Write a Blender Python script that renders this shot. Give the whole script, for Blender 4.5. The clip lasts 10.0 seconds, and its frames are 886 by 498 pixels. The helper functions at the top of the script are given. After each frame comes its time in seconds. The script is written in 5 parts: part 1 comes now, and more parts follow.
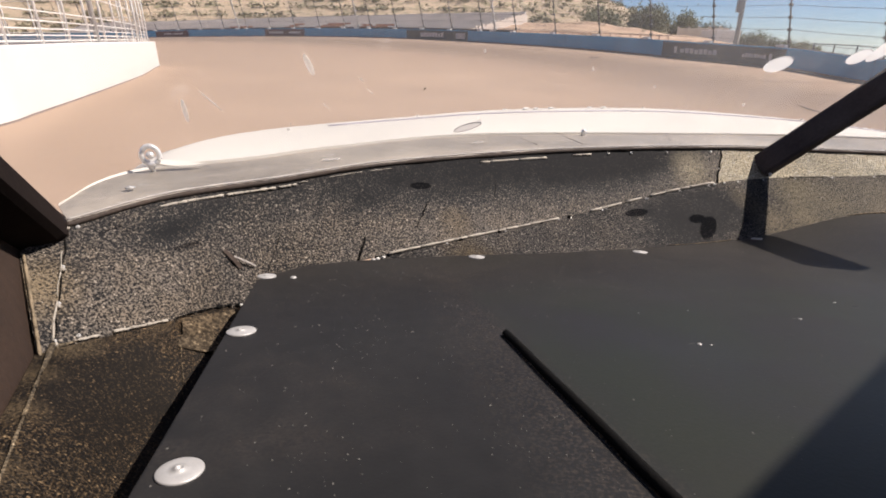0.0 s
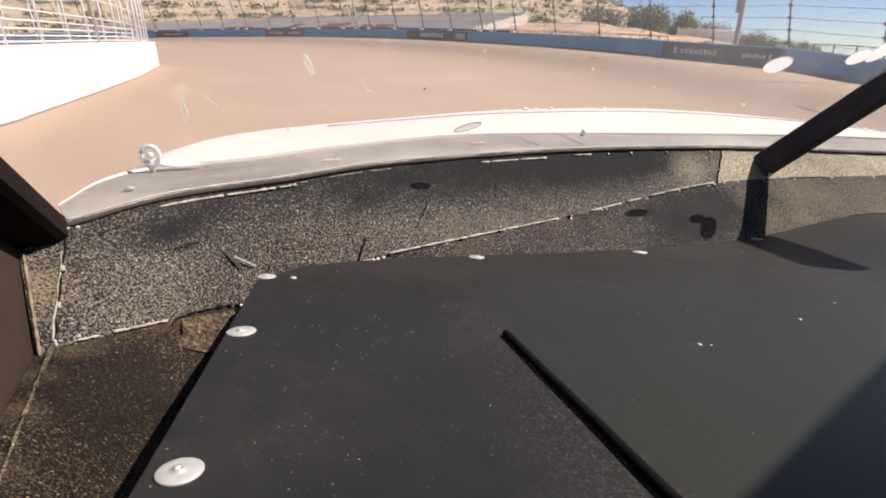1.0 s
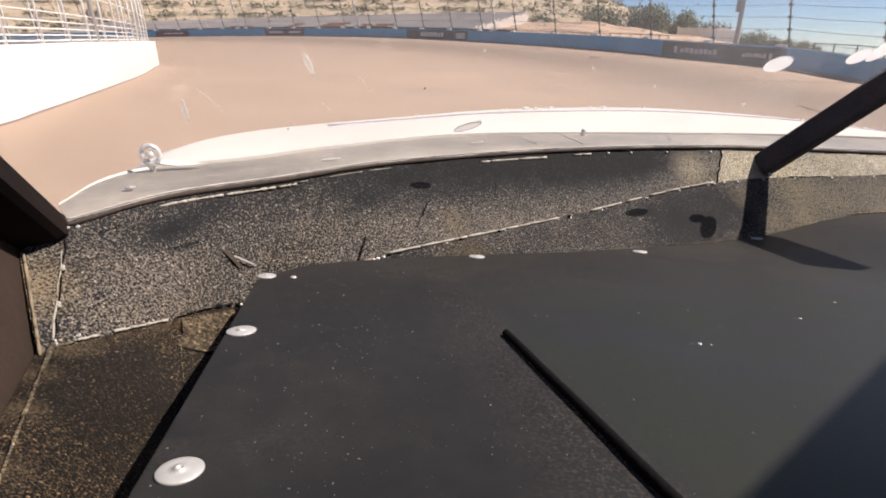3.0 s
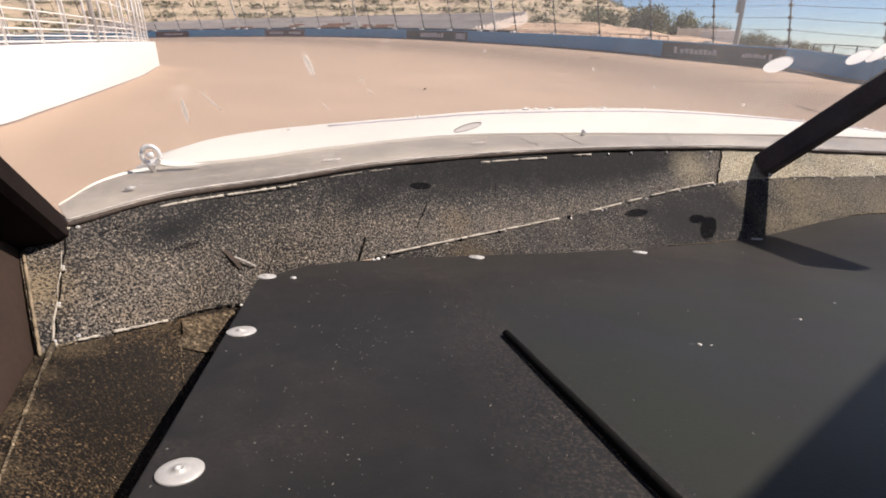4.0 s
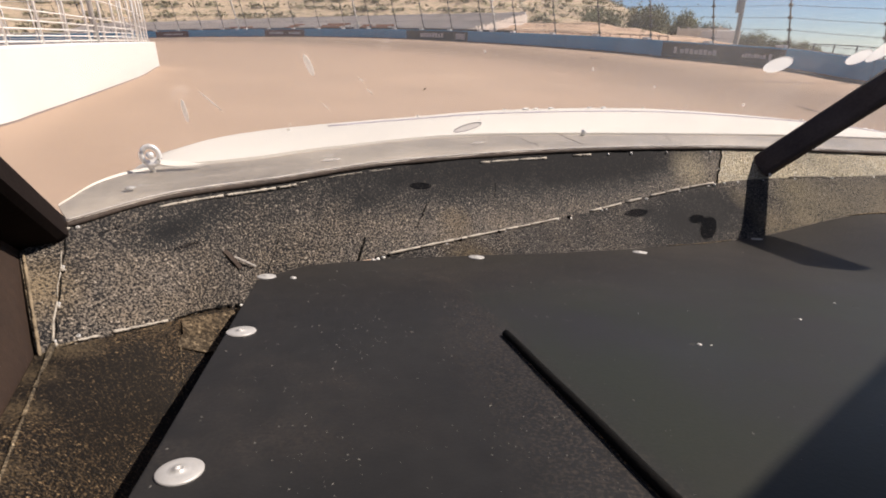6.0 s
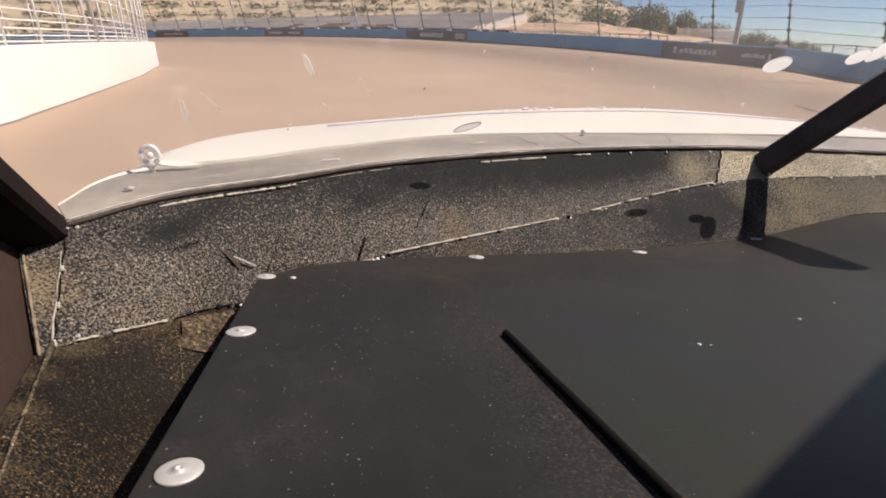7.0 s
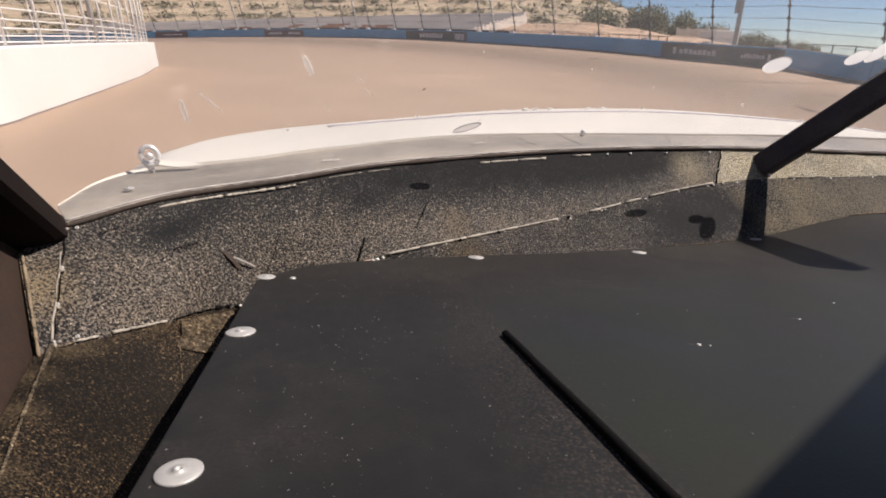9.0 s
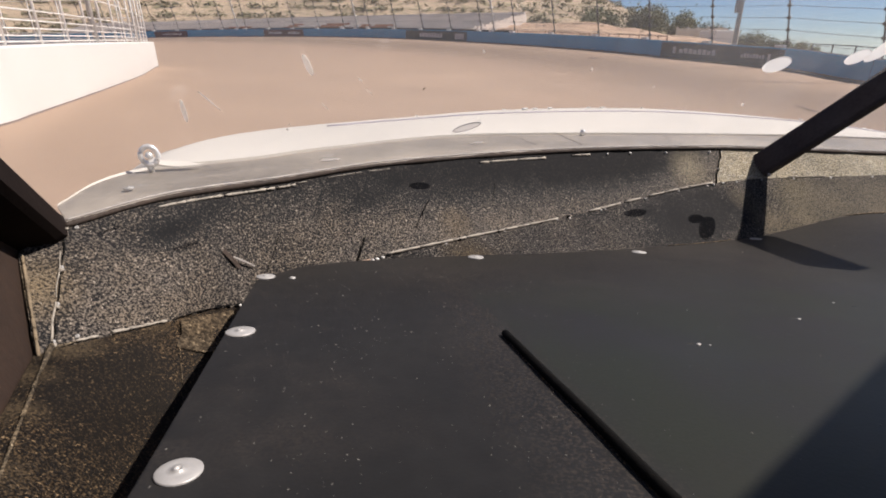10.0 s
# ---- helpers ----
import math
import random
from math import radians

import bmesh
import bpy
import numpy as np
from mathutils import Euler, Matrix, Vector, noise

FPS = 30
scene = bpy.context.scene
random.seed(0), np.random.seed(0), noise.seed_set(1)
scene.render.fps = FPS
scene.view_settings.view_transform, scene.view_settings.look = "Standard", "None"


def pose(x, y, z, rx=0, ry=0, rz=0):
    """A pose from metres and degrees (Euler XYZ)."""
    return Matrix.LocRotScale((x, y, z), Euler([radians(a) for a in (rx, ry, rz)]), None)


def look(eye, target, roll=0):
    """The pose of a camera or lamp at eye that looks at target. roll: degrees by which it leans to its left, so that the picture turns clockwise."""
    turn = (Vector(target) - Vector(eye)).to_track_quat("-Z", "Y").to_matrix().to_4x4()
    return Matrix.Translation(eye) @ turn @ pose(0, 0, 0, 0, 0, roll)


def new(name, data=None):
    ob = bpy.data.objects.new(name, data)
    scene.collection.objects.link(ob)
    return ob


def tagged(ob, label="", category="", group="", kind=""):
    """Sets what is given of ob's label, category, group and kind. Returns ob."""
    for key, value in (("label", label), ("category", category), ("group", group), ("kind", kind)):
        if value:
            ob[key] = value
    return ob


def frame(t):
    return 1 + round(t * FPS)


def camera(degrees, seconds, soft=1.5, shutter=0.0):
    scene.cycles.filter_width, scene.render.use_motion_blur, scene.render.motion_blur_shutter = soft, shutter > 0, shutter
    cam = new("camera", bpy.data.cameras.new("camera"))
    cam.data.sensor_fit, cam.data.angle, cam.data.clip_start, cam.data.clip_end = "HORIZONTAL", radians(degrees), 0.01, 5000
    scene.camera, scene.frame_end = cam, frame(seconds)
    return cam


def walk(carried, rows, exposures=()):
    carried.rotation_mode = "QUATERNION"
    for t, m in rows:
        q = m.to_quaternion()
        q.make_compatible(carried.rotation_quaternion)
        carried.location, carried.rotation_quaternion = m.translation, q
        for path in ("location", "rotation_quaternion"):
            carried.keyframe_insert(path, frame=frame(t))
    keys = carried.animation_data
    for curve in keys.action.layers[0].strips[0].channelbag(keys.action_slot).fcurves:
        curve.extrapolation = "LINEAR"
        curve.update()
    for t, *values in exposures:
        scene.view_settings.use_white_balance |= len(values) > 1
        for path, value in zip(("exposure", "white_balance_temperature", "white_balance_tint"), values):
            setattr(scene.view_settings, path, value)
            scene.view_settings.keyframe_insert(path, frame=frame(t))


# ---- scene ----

# ---- camera: bolted to the dash, looking out over it; it only shivers ----
cam = camera(82.0, 10.0, soft=1.9)
SHIVER = [(0.0, 0.00, 0.00), (1.0, -0.03, 0.01), (2.0, 0.00, 0.00), (2.5, 0.05, 0.00), (4.0, -0.03, 0.00), (5.5, -0.04, 0.00),
          (7.0, -0.02, 0.05), (8.0, -0.05, 0.06), (9.0, -0.07, 0.08), (10.0, -0.03, 0.10)]
walk(cam, [(t, pose(0, 0, 1.0, 67.9 - up, 0, -turn)) for t, up, turn in SHIVER],
     exposures=[(0.0, 0.84, 6650, 16), (1.5, 1.02, 6600, 15), (2.5, 0.94, 6600, 16), (4.0, 0.93, 6700, 16), (5.5, 0.84, 6850, 16), (7.0, 0.76, 6850, 16), (8.5, 0.69, 6750, 16), (10.0, 0.64, 6600, 16)])

# ---- daylight: clear sky, sun high over the far side of the car ----
SUN_AZ, SUN_EL = 86.0, 51.0
to_sun = Vector((math.sin(radians(SUN_AZ)) * math.cos(radians(SUN_EL)), math.cos(radians(SUN_AZ)) * math.cos(radians(SUN_EL)), math.sin(radians(SUN_EL))))
world = bpy.data.worlds.new("sky")
scene.world = world
world.use_nodes = True
wn = world.node_tree.nodes
sky = wn.new("ShaderNodeTexSky")
sky.sky_type, sky.sun_disc = "NISHITA", False
sky.sun_elevation, sky.sun_rotation = radians(SUN_EL), radians(SUN_AZ)
sky.dust_density, sky.air_density, sky.ozone_density, sky.altitude = 0.0, 0.9, 5.0, 3000.0
wn["Background"].inputs["Strength"].default_value = 0.055
world.node_tree.links.new(sky.outputs["Color"], wn["Background"].inputs["Color"])
sun = new("sun", bpy.data.lights.new("sun", "SUN"))
sun.data.energy, sun.data.angle, sun.data.color = 4.2, radians(0.6), (1.0, 0.94, 0.85)
sun.matrix_world = look((0, 0, 60), Vector((0, 0, 60)) - to_sun)


# ---- materials ----
def material(name, color, rough=0.6, metal=0.0, vary=0.25, scale=8.0, bump=0.0, bump_scale=200.0, coat=0.0, spots=None, spot_scale=300.0, spot_limit=0.7, object_random=0.0):
    """A surface with a base colour that varies at two scales, fine relief, and optional flecks of another colour."""
    m = bpy.data.materials.new(name)
    m.use_nodes = True
    n, l = m.node_tree.nodes, m.node_tree.links
    b = n["Principled BSDF"]
    b.inputs["Metallic"].default_value = metal
    b.inputs["Coat Weight"].default_value = coat
    co = n.new("ShaderNodeTexCoord").outputs["Object"]
    big = n.new("ShaderNodeTexNoise")
    big.inputs["Scale"].default_value, big.inputs["Detail"].default_value = scale, 5.0
    fine = n.new("ShaderNodeTexNoise")
    fine.inputs["Scale"].default_value, fine.inputs["Detail"].default_value = scale * 14, 4.0
    l.new(co, big.inputs["Vector"])
    l.new(co, fine.inputs["Vector"])
    add = n.new("ShaderNodeMath")
    add.operation = "MULTIPLY_ADD"
    l.new(fine.outputs["Fac"], add.inputs[0])
    add.inputs[1].default_value = 0.5
    l.new(big.outputs["Fac"], add.inputs[2])
    ramp = n.new("ShaderNodeMapRange")
    l.new(add.outputs[0], ramp.inputs["Value"])
    ramp.inputs["From Min"].default_value, ramp.inputs["From Max"].default_value = 0.45, 1.05
    ramp.inputs["To Min"].default_value, ramp.inputs["To Max"].default_value = 1 - vary, 1 + vary
    mix = n.new("ShaderNodeMix")
    mix.data_type, mix.blend_type = "RGBA", "MULTIPLY"
    mix.inputs["Factor"].default_value = 1.0
    mix.inputs["A"].default_value = (*color, 1)
    l.new(ramp.outputs["Result"], mix.inputs["B"])
    out = mix.outputs["Result"]
    if object_random:
        info = n.new("ShaderNodeObjectInfo")
        r2 = n.new("ShaderNodeMapRange")
        l.new(info.outputs["Random"], r2.inputs["Value"])
        r2.inputs["To Min"].default_value, r2.inputs["To Max"].default_value = 1 - object_random, 1 + object_random
        mx = n.new("ShaderNodeMix")
        mx.data_type, mx.blend_type = "RGBA", "MULTIPLY"
        mx.inputs["Factor"].default_value = 1.0
        l.new(out, mx.inputs["A"])
        l.new(r2.outputs["Result"], mx.inputs["B"])
        out = mx.outputs["Result"]
    if spots:
        sp = n.new("ShaderNodeTexNoise")
        sp.inputs["Scale"].default_value, sp.inputs["Detail"].default_value = spot_scale, 2.0
        l.new(co, sp.inputs["Vector"])
        lim = n.new("ShaderNodeMapRange")
        l.new(sp.outputs["Fac"], lim.inputs["Value"])
        lim.inputs["From Min"].default_value, lim.inputs["From Max"].default_value = spot_limit, spot_limit + 0.06
        mx = n.new("ShaderNodeMix")
        mx.data_type = "RGBA"
        l.new(lim.outputs["Result"], mx.inputs["Factor"])
        l.new(out, mx.inputs["A"])
        mx.inputs["B"].default_value = (*spots, 1)
        out = mx.outputs["Result"]
    l.new(out, b.inputs["Base Color"])
    rr = n.new("ShaderNodeMapRange")
    l.new(big.outputs["Fac"], rr.inputs["Value"])
    rr.inputs["To Min"].default_value, rr.inputs["To Max"].default_value = max(0.03, rough - 0.12), min(1, rough + 0.12)
    l.new(rr.outputs["Result"], b.inputs["Roughness"])
    if bump:
        bn = n.new("ShaderNodeTexNoise")
        bn.inputs["Scale"].default_value, bn.inputs["Detail"].default_value = bump_scale, 3.0
        l.new(co, bn.inputs["Vector"])
        bp = n.new("ShaderNodeBump")
        bp.inputs["Strength"].default_value, bp.inputs["Distance"].default_value = bump, 1.0 / bump_scale
        l.new(bn.outputs["Fac"], bp.inputs["Height"])
        l.new(bp.outputs["Normal"], b.inputs["Normal"])
    return m


def crinkle(name, low, high, grain, limit, rough=0.45, bare=(), big=5.0, bump=1.0, dust=(), worn=0.25, graded=False, soft=0.10):
    """Wrinkle paint: dark pits between worn grains; graded: grain follows the mesh's own "grain" values; bare: (x, y,
    z, radius) of smooth, dark places; dust: (x, y, z, radius, colour) of tan patches, for dust and for lighter tone.
    """
    m = bpy.data.materials.new(name)
    m.use_nodes = True
    n, l = m.node_tree.nodes, m.node_tree.links
    b = n["Principled BSDF"]
    co = n.new("ShaderNodeTexCoord").outputs["Object"]
    g, w = n.new("ShaderNodeTexNoise"), n.new("ShaderNodeTexNoise")
    g.inputs["Scale"].default_value, g.inputs["Detail"].default_value, g.inputs["Distortion"].default_value = grain, 3.0, 0.3
    w.inputs["Scale"].default_value, w.inputs["Detail"].default_value = big, 4.0
    l.new(co, g.inputs["Vector"])
    l.new(co, w.inputs["Vector"])
    wear = n.new("ShaderNodeMapRange")
    l.new(w.outputs["Fac"], wear.inputs["Value"])
    wear.inputs["From Min"].default_value, wear.inputs["From Max"].default_value = 0.36, 0.62
    wear.inputs["To Min"].default_value, wear.inputs["To Max"].default_value = worn, 1.0
    level = wear.outputs["Result"]
    if graded:
        kept, sway, keep, smoothing = n.new("ShaderNodeAttribute"), n.new("ShaderNodeMath"), n.new("ShaderNodeMapRange"), n.new("ShaderNodeMath")
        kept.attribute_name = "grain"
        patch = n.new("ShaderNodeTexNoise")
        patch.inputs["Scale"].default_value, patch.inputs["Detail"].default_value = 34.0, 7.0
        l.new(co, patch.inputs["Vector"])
        sway.operation, smoothing.operation = "MULTIPLY_ADD", "MULTIPLY"
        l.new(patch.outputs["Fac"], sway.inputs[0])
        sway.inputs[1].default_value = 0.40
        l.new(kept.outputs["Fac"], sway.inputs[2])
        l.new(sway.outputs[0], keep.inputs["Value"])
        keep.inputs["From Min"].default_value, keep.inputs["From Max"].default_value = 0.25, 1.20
        l.new(keep.outputs["Result"], smoothing.inputs[0])
        l.new(level, smoothing.inputs[1])
        level = smoothing.outputs[0]
    for x, y, z, r in bare:
        dist, fall, mul = n.new("ShaderNodeVectorMath"), n.new("ShaderNodeMapRange"), n.new("ShaderNodeMath")
        dist.operation, mul.operation = "DISTANCE", "MULTIPLY"
        l.new(co, dist.inputs[0])
        dist.inputs[1].default_value = (x, y, z)
        jig = n.new("ShaderNodeMath")
        jig.operation = "MULTIPLY_ADD"
        l.new(w.outputs["Fac"], jig.inputs[0])
        jig.inputs[1].default_value = r * 1.1
        l.new(dist.outputs["Value"], jig.inputs[2])
        l.new(jig.outputs[0], fall.inputs["Value"])
        fall.inputs["From Min"].default_value, fall.inputs["From Max"].default_value = r * 0.65, r * 1.75
        fall.inputs["To Min"].default_value, fall.inputs["To Max"].default_value = 0.05, 1.0
        l.new(fall.outputs["Result"], mul.inputs[0])
        l.new(level, mul.inputs[1])
        level = mul.outputs[0]
    edge, both = n.new("ShaderNodeMapRange"), n.new("ShaderNodeMath")
    spare, sparse = n.new("ShaderNodeMath"), n.new("ShaderNodeMath")
    spare.operation, sparse.operation = "MULTIPLY_ADD", "ADD"
    l.new(level, spare.inputs[0])
    spare.inputs[1].default_value, spare.inputs[2].default_value = 0.16, -0.16
    l.new(spare.outputs[0], sparse.inputs[0])
    l.new(g.outputs["Fac"], sparse.inputs[1])
    l.new(sparse.outputs[0], edge.inputs["Value"])
    edge.inputs["From Min"].default_value, edge.inputs["From Max"].default_value = limit - soft, limit + soft * 1.2
    both.operation = "MULTIPLY"
    l.new(edge.outputs["Result"], both.inputs[0])
    shine = n.new("ShaderNodeMapRange")
    l.new(level, shine.inputs["Value"])
    shine.inputs["To Min"].default_value = 0.35
    l.new(shine.outputs["Result"], both.inputs[1])
    mix = n.new("ShaderNodeMix")
    mix.data_type = "RGBA"
    l.new(both.outputs[0], mix.inputs["Factor"])
    mix.inputs["A"].default_value, mix.inputs["B"].default_value = (*low, 1), (*high, 1)
    drift, dr, cool = n.new("ShaderNodeTexNoise"), n.new("ShaderNodeMapRange"), n.new("ShaderNodeMix")
    drift.inputs["Scale"].default_value, drift.inputs["Detail"].default_value = 14.0, 3.0
    l.new(co, drift.inputs["Vector"])
    l.new(drift.outputs["Fac"], dr.inputs["Value"])
    dr.inputs["From Min"].default_value, dr.inputs["From Max"].default_value = 0.38, 0.62
    cool.data_type = "RGBA"
    l.new(dr.outputs["Result"], cool.inputs["Factor"])
    cool.inputs["A"].default_value = (*[c * k for c, k in zip(high, (1.04, 0.99, 0.93))], 1)
    cool.inputs["B"].default_value = (*[c * k for c, k in zip(high, (0.88, 0.88, 0.90))], 1)
    l.new(cool.outputs["Result"], mix.inputs["B"])
    sp, sl, mx = n.new("ShaderNodeTexNoise"), n.new("ShaderNodeMapRange"), n.new("ShaderNodeMix")
    sp.inputs["Scale"].default_value, sp.inputs["Detail"].default_value = grain * 0.8, 1.0
    l.new(co, sp.inputs["Vector"])
    l.new(sp.outputs["Fac"], sl.inputs["Value"])
    sl.inputs["From Min"].default_value, sl.inputs["From Max"].default_value = 0.65, 0.73
    sm = n.new("ShaderNodeMath")
    sm.operation = "MULTIPLY"
    l.new(sl.outputs["Result"], sm.inputs[0])
    l.new(level, sm.inputs[1])
    mx.data_type = "RGBA"
    l.new(sm.outputs[0], mx.inputs["Factor"])
    l.new(mix.outputs["Result"], mx.inputs["A"])
    mx.inputs["B"].default_value = (*[min(0.62, c * 2.1) for c in high], 1)
    out = mx.outputs["Result"]
    for x, y, z, r, tan in dust:
        dist, jig, fall, mul, dm = (n.new("ShaderNode" + k) for k in ("VectorMath", "Math", "MapRange", "Math", "Mix"))
        dist.operation, jig.operation, mul.operation, dm.data_type = "DISTANCE", "MULTIPLY_ADD", "MULTIPLY", "RGBA"
        l.new(co, dist.inputs[0])
        dist.inputs[1].default_value = (x, y, z)
        l.new(w.outputs["Fac"], jig.inputs[0])
        jig.inputs[1].default_value = r * 0.8
        l.new(dist.outputs["Value"], jig.inputs[2])
        l.new(jig.outputs[0], fall.inputs["Value"])
        fall.inputs["From Min"].default_value, fall.inputs["From Max"].default_value = r * 0.45, r * 1.4
        fall.inputs["To Min"].default_value, fall.inputs["To Max"].default_value = 1.0, 0.0
        l.new(fall.outputs["Result"], mul.inputs[0])
        lift = n.new("ShaderNodeMapRange")
        l.new(g.outputs["Fac"], lift.inputs["Value"])
        lift.inputs["From Min"].default_value, lift.inputs["From Max"].default_value = 0.36, 0.56
        l.new(lift.outputs["Result"], mul.inputs[1])
        l.new(mul.outputs[0], dm.inputs["Factor"])
        l.new(out, dm.inputs["A"])
        dm.inputs["B"].default_value = (*tan, 1)
        out = dm.outputs["Result"]
    l.new(out, b.inputs["Base Color"])
    rg = n.new("ShaderNodeMapRange")
    l.new(level, rg.inputs["Value"])
    rg.inputs["To Min"].default_value, rg.inputs["To Max"].default_value = 0.85, rough
    l.new(rg.outputs["Result"], b.inputs["Roughness"])
    b.inputs["Specular IOR Level"].default_value = 0.20
    bp, hm = n.new("ShaderNodeBump"), n.new("ShaderNodeMath")
    hm.operation = "MULTIPLY"
    l.new(g.outputs["Fac"], hm.inputs[0])
    l.new(level, hm.inputs[1])
    bp.inputs["Strength"].default_value, bp.inputs["Distance"].default_value = bump, 1.9 / grain
    l.new(hm.outputs[0], bp.inputs["Height"])
    l.new(bp.outputs["Normal"], b.inputs["Normal"])
    return m


def glass_material(name, gloss):
    """Thin clear sheet: lets all through, with a Fresnel share of gloss."""
    m = bpy.data.materials.new(name)
    m.use_nodes = True
    n, l = m.node_tree.nodes, m.node_tree.links
    clear, shine, mix = n.new("ShaderNodeBsdfTransparent"), n.new("ShaderNodeBsdfGlossy"), n.new("ShaderNodeMixShader")
    clear.inputs["Color"].default_value = (0.99, 0.99, 0.988, 1)
    shine.inputs["Roughness"].default_value = 0.02
    fres, part_of = n.new("ShaderNodeFresnel"), n.new("ShaderNodeMath")
    fres.inputs["IOR"].default_value = 1.45
    part_of.operation = "MULTIPLY"
    part_of.inputs[1].default_value = gloss
    l.new(fres.outputs[0], part_of.inputs[0])
    l.new(part_of.outputs[0], mix.inputs[0])
    l.new(clear.outputs[0], mix.inputs[1])
    l.new(shine.outputs[0], mix.inputs[2])
    # a thin film of dust that glows when the sun stands behind it
    film, dust, tex, lim = n.new("ShaderNodeBsdfTranslucent"), n.new("ShaderNodeMixShader"), n.new("ShaderNodeTexNoise"), n.new("ShaderNodeMapRange")
    film.inputs["Color"].default_value = (0.86, 0.84, 0.82, 1)
    tex.inputs["Scale"].default_value, tex.inputs["Detail"].default_value = 5.0, 6.0
    co = n.new("ShaderNodeTexCoord").outputs["Object"]
    l.new(co, tex.inputs["Vector"])
    l.new(tex.outputs["Fac"], lim.inputs["Value"])
    lim.inputs["To Min"].default_value, lim.inputs["To Max"].default_value = 0.030, 0.100
    # haze and glare over the passenger side are put into the film, in streaks
    sep, far, ends, turned, haze, streak, film_share = (n.new("ShaderNode" + k) for k in ("SeparateXYZ", "MapRange", "Mapping", "TexNoise", "MapRange", "Math", "Math"))
    l.new(co, sep.inputs[0])
    l.new(sep.outputs["X"], far.inputs["Value"])
    far.inputs["From Min"].default_value, far.inputs["From Max"].default_value = 0.15, 0.95
    ends.inputs["Rotation"].default_value, ends.inputs["Scale"].default_value = (0, 0, 0.5), (9.0, 1.5, 1.5)
    l.new(co, ends.inputs["Vector"])
    l.new(ends.outputs["Vector"], turned.inputs["Vector"])
    turned.inputs["Scale"].default_value, turned.inputs["Detail"].default_value = 1.0, 3.0
    l.new(turned.outputs["Fac"], haze.inputs["Value"])
    haze.inputs["From Min"].default_value, haze.inputs["From Max"].default_value = 0.35, 0.70
    haze.inputs["To Min"].default_value, haze.inputs["To Max"].default_value = 0.0, 0.065
    streak.operation, film_share.operation = "MULTIPLY", "ADD"
    l.new(far.outputs["Result"], streak.inputs[0])
    l.new(haze.outputs["Result"], streak.inputs[1])
    l.new(streak.outputs[0], film_share.inputs[0])
    l.new(lim.outputs["Result"], film_share.inputs[1])
    l.new(film_share.outputs[0], dust.inputs[0])
    l.new(mix.outputs[0], dust.inputs[1])
    face, coat = n.new("ShaderNodeBsdfDiffuse"), n.new("ShaderNodeMixShader")
    face.inputs["Color"].default_value, coat.inputs[0].default_value = (0.86, 0.84, 0.82, 1), 0.4
    l.new(film.outputs[0], coat.inputs[1])
    l.new(face.outputs[0], coat.inputs[2])
    l.new(coat.outputs[0], dust.inputs[2])
    l.new(dust.outputs[0], n["Material Output"].inputs["Surface"])
    return m


def thin_pale(name, color, through_share, clear=0.0):
    """Thin pale stuff through which sunlight shines."""
    m = material(name, color, 0.7, 0.0, 0.08, 60.0)
    n, l = m.node_tree.nodes, m.node_tree.links
    tr, mix = n.new("ShaderNodeBsdfTranslucent"), n.new("ShaderNodeMixShader")
    tr.inputs["Color"].default_value = (*color, 1)
    mix.inputs[0].default_value = through_share
    l.new(n["Principled BSDF"].outputs[0], mix.inputs[1])
    l.new(tr.outputs[0], mix.inputs[2])
    gap, last = n.new("ShaderNodeBsdfTransparent"), n.new("ShaderNodeMixShader")
    last.inputs[0].default_value = clear
    l.new(mix.outputs[0], last.inputs[1])
    l.new(gap.outputs[0], last.inputs[2])
    l.new(last.outputs[0], n["Material Output"].inputs["Surface"])
    return m


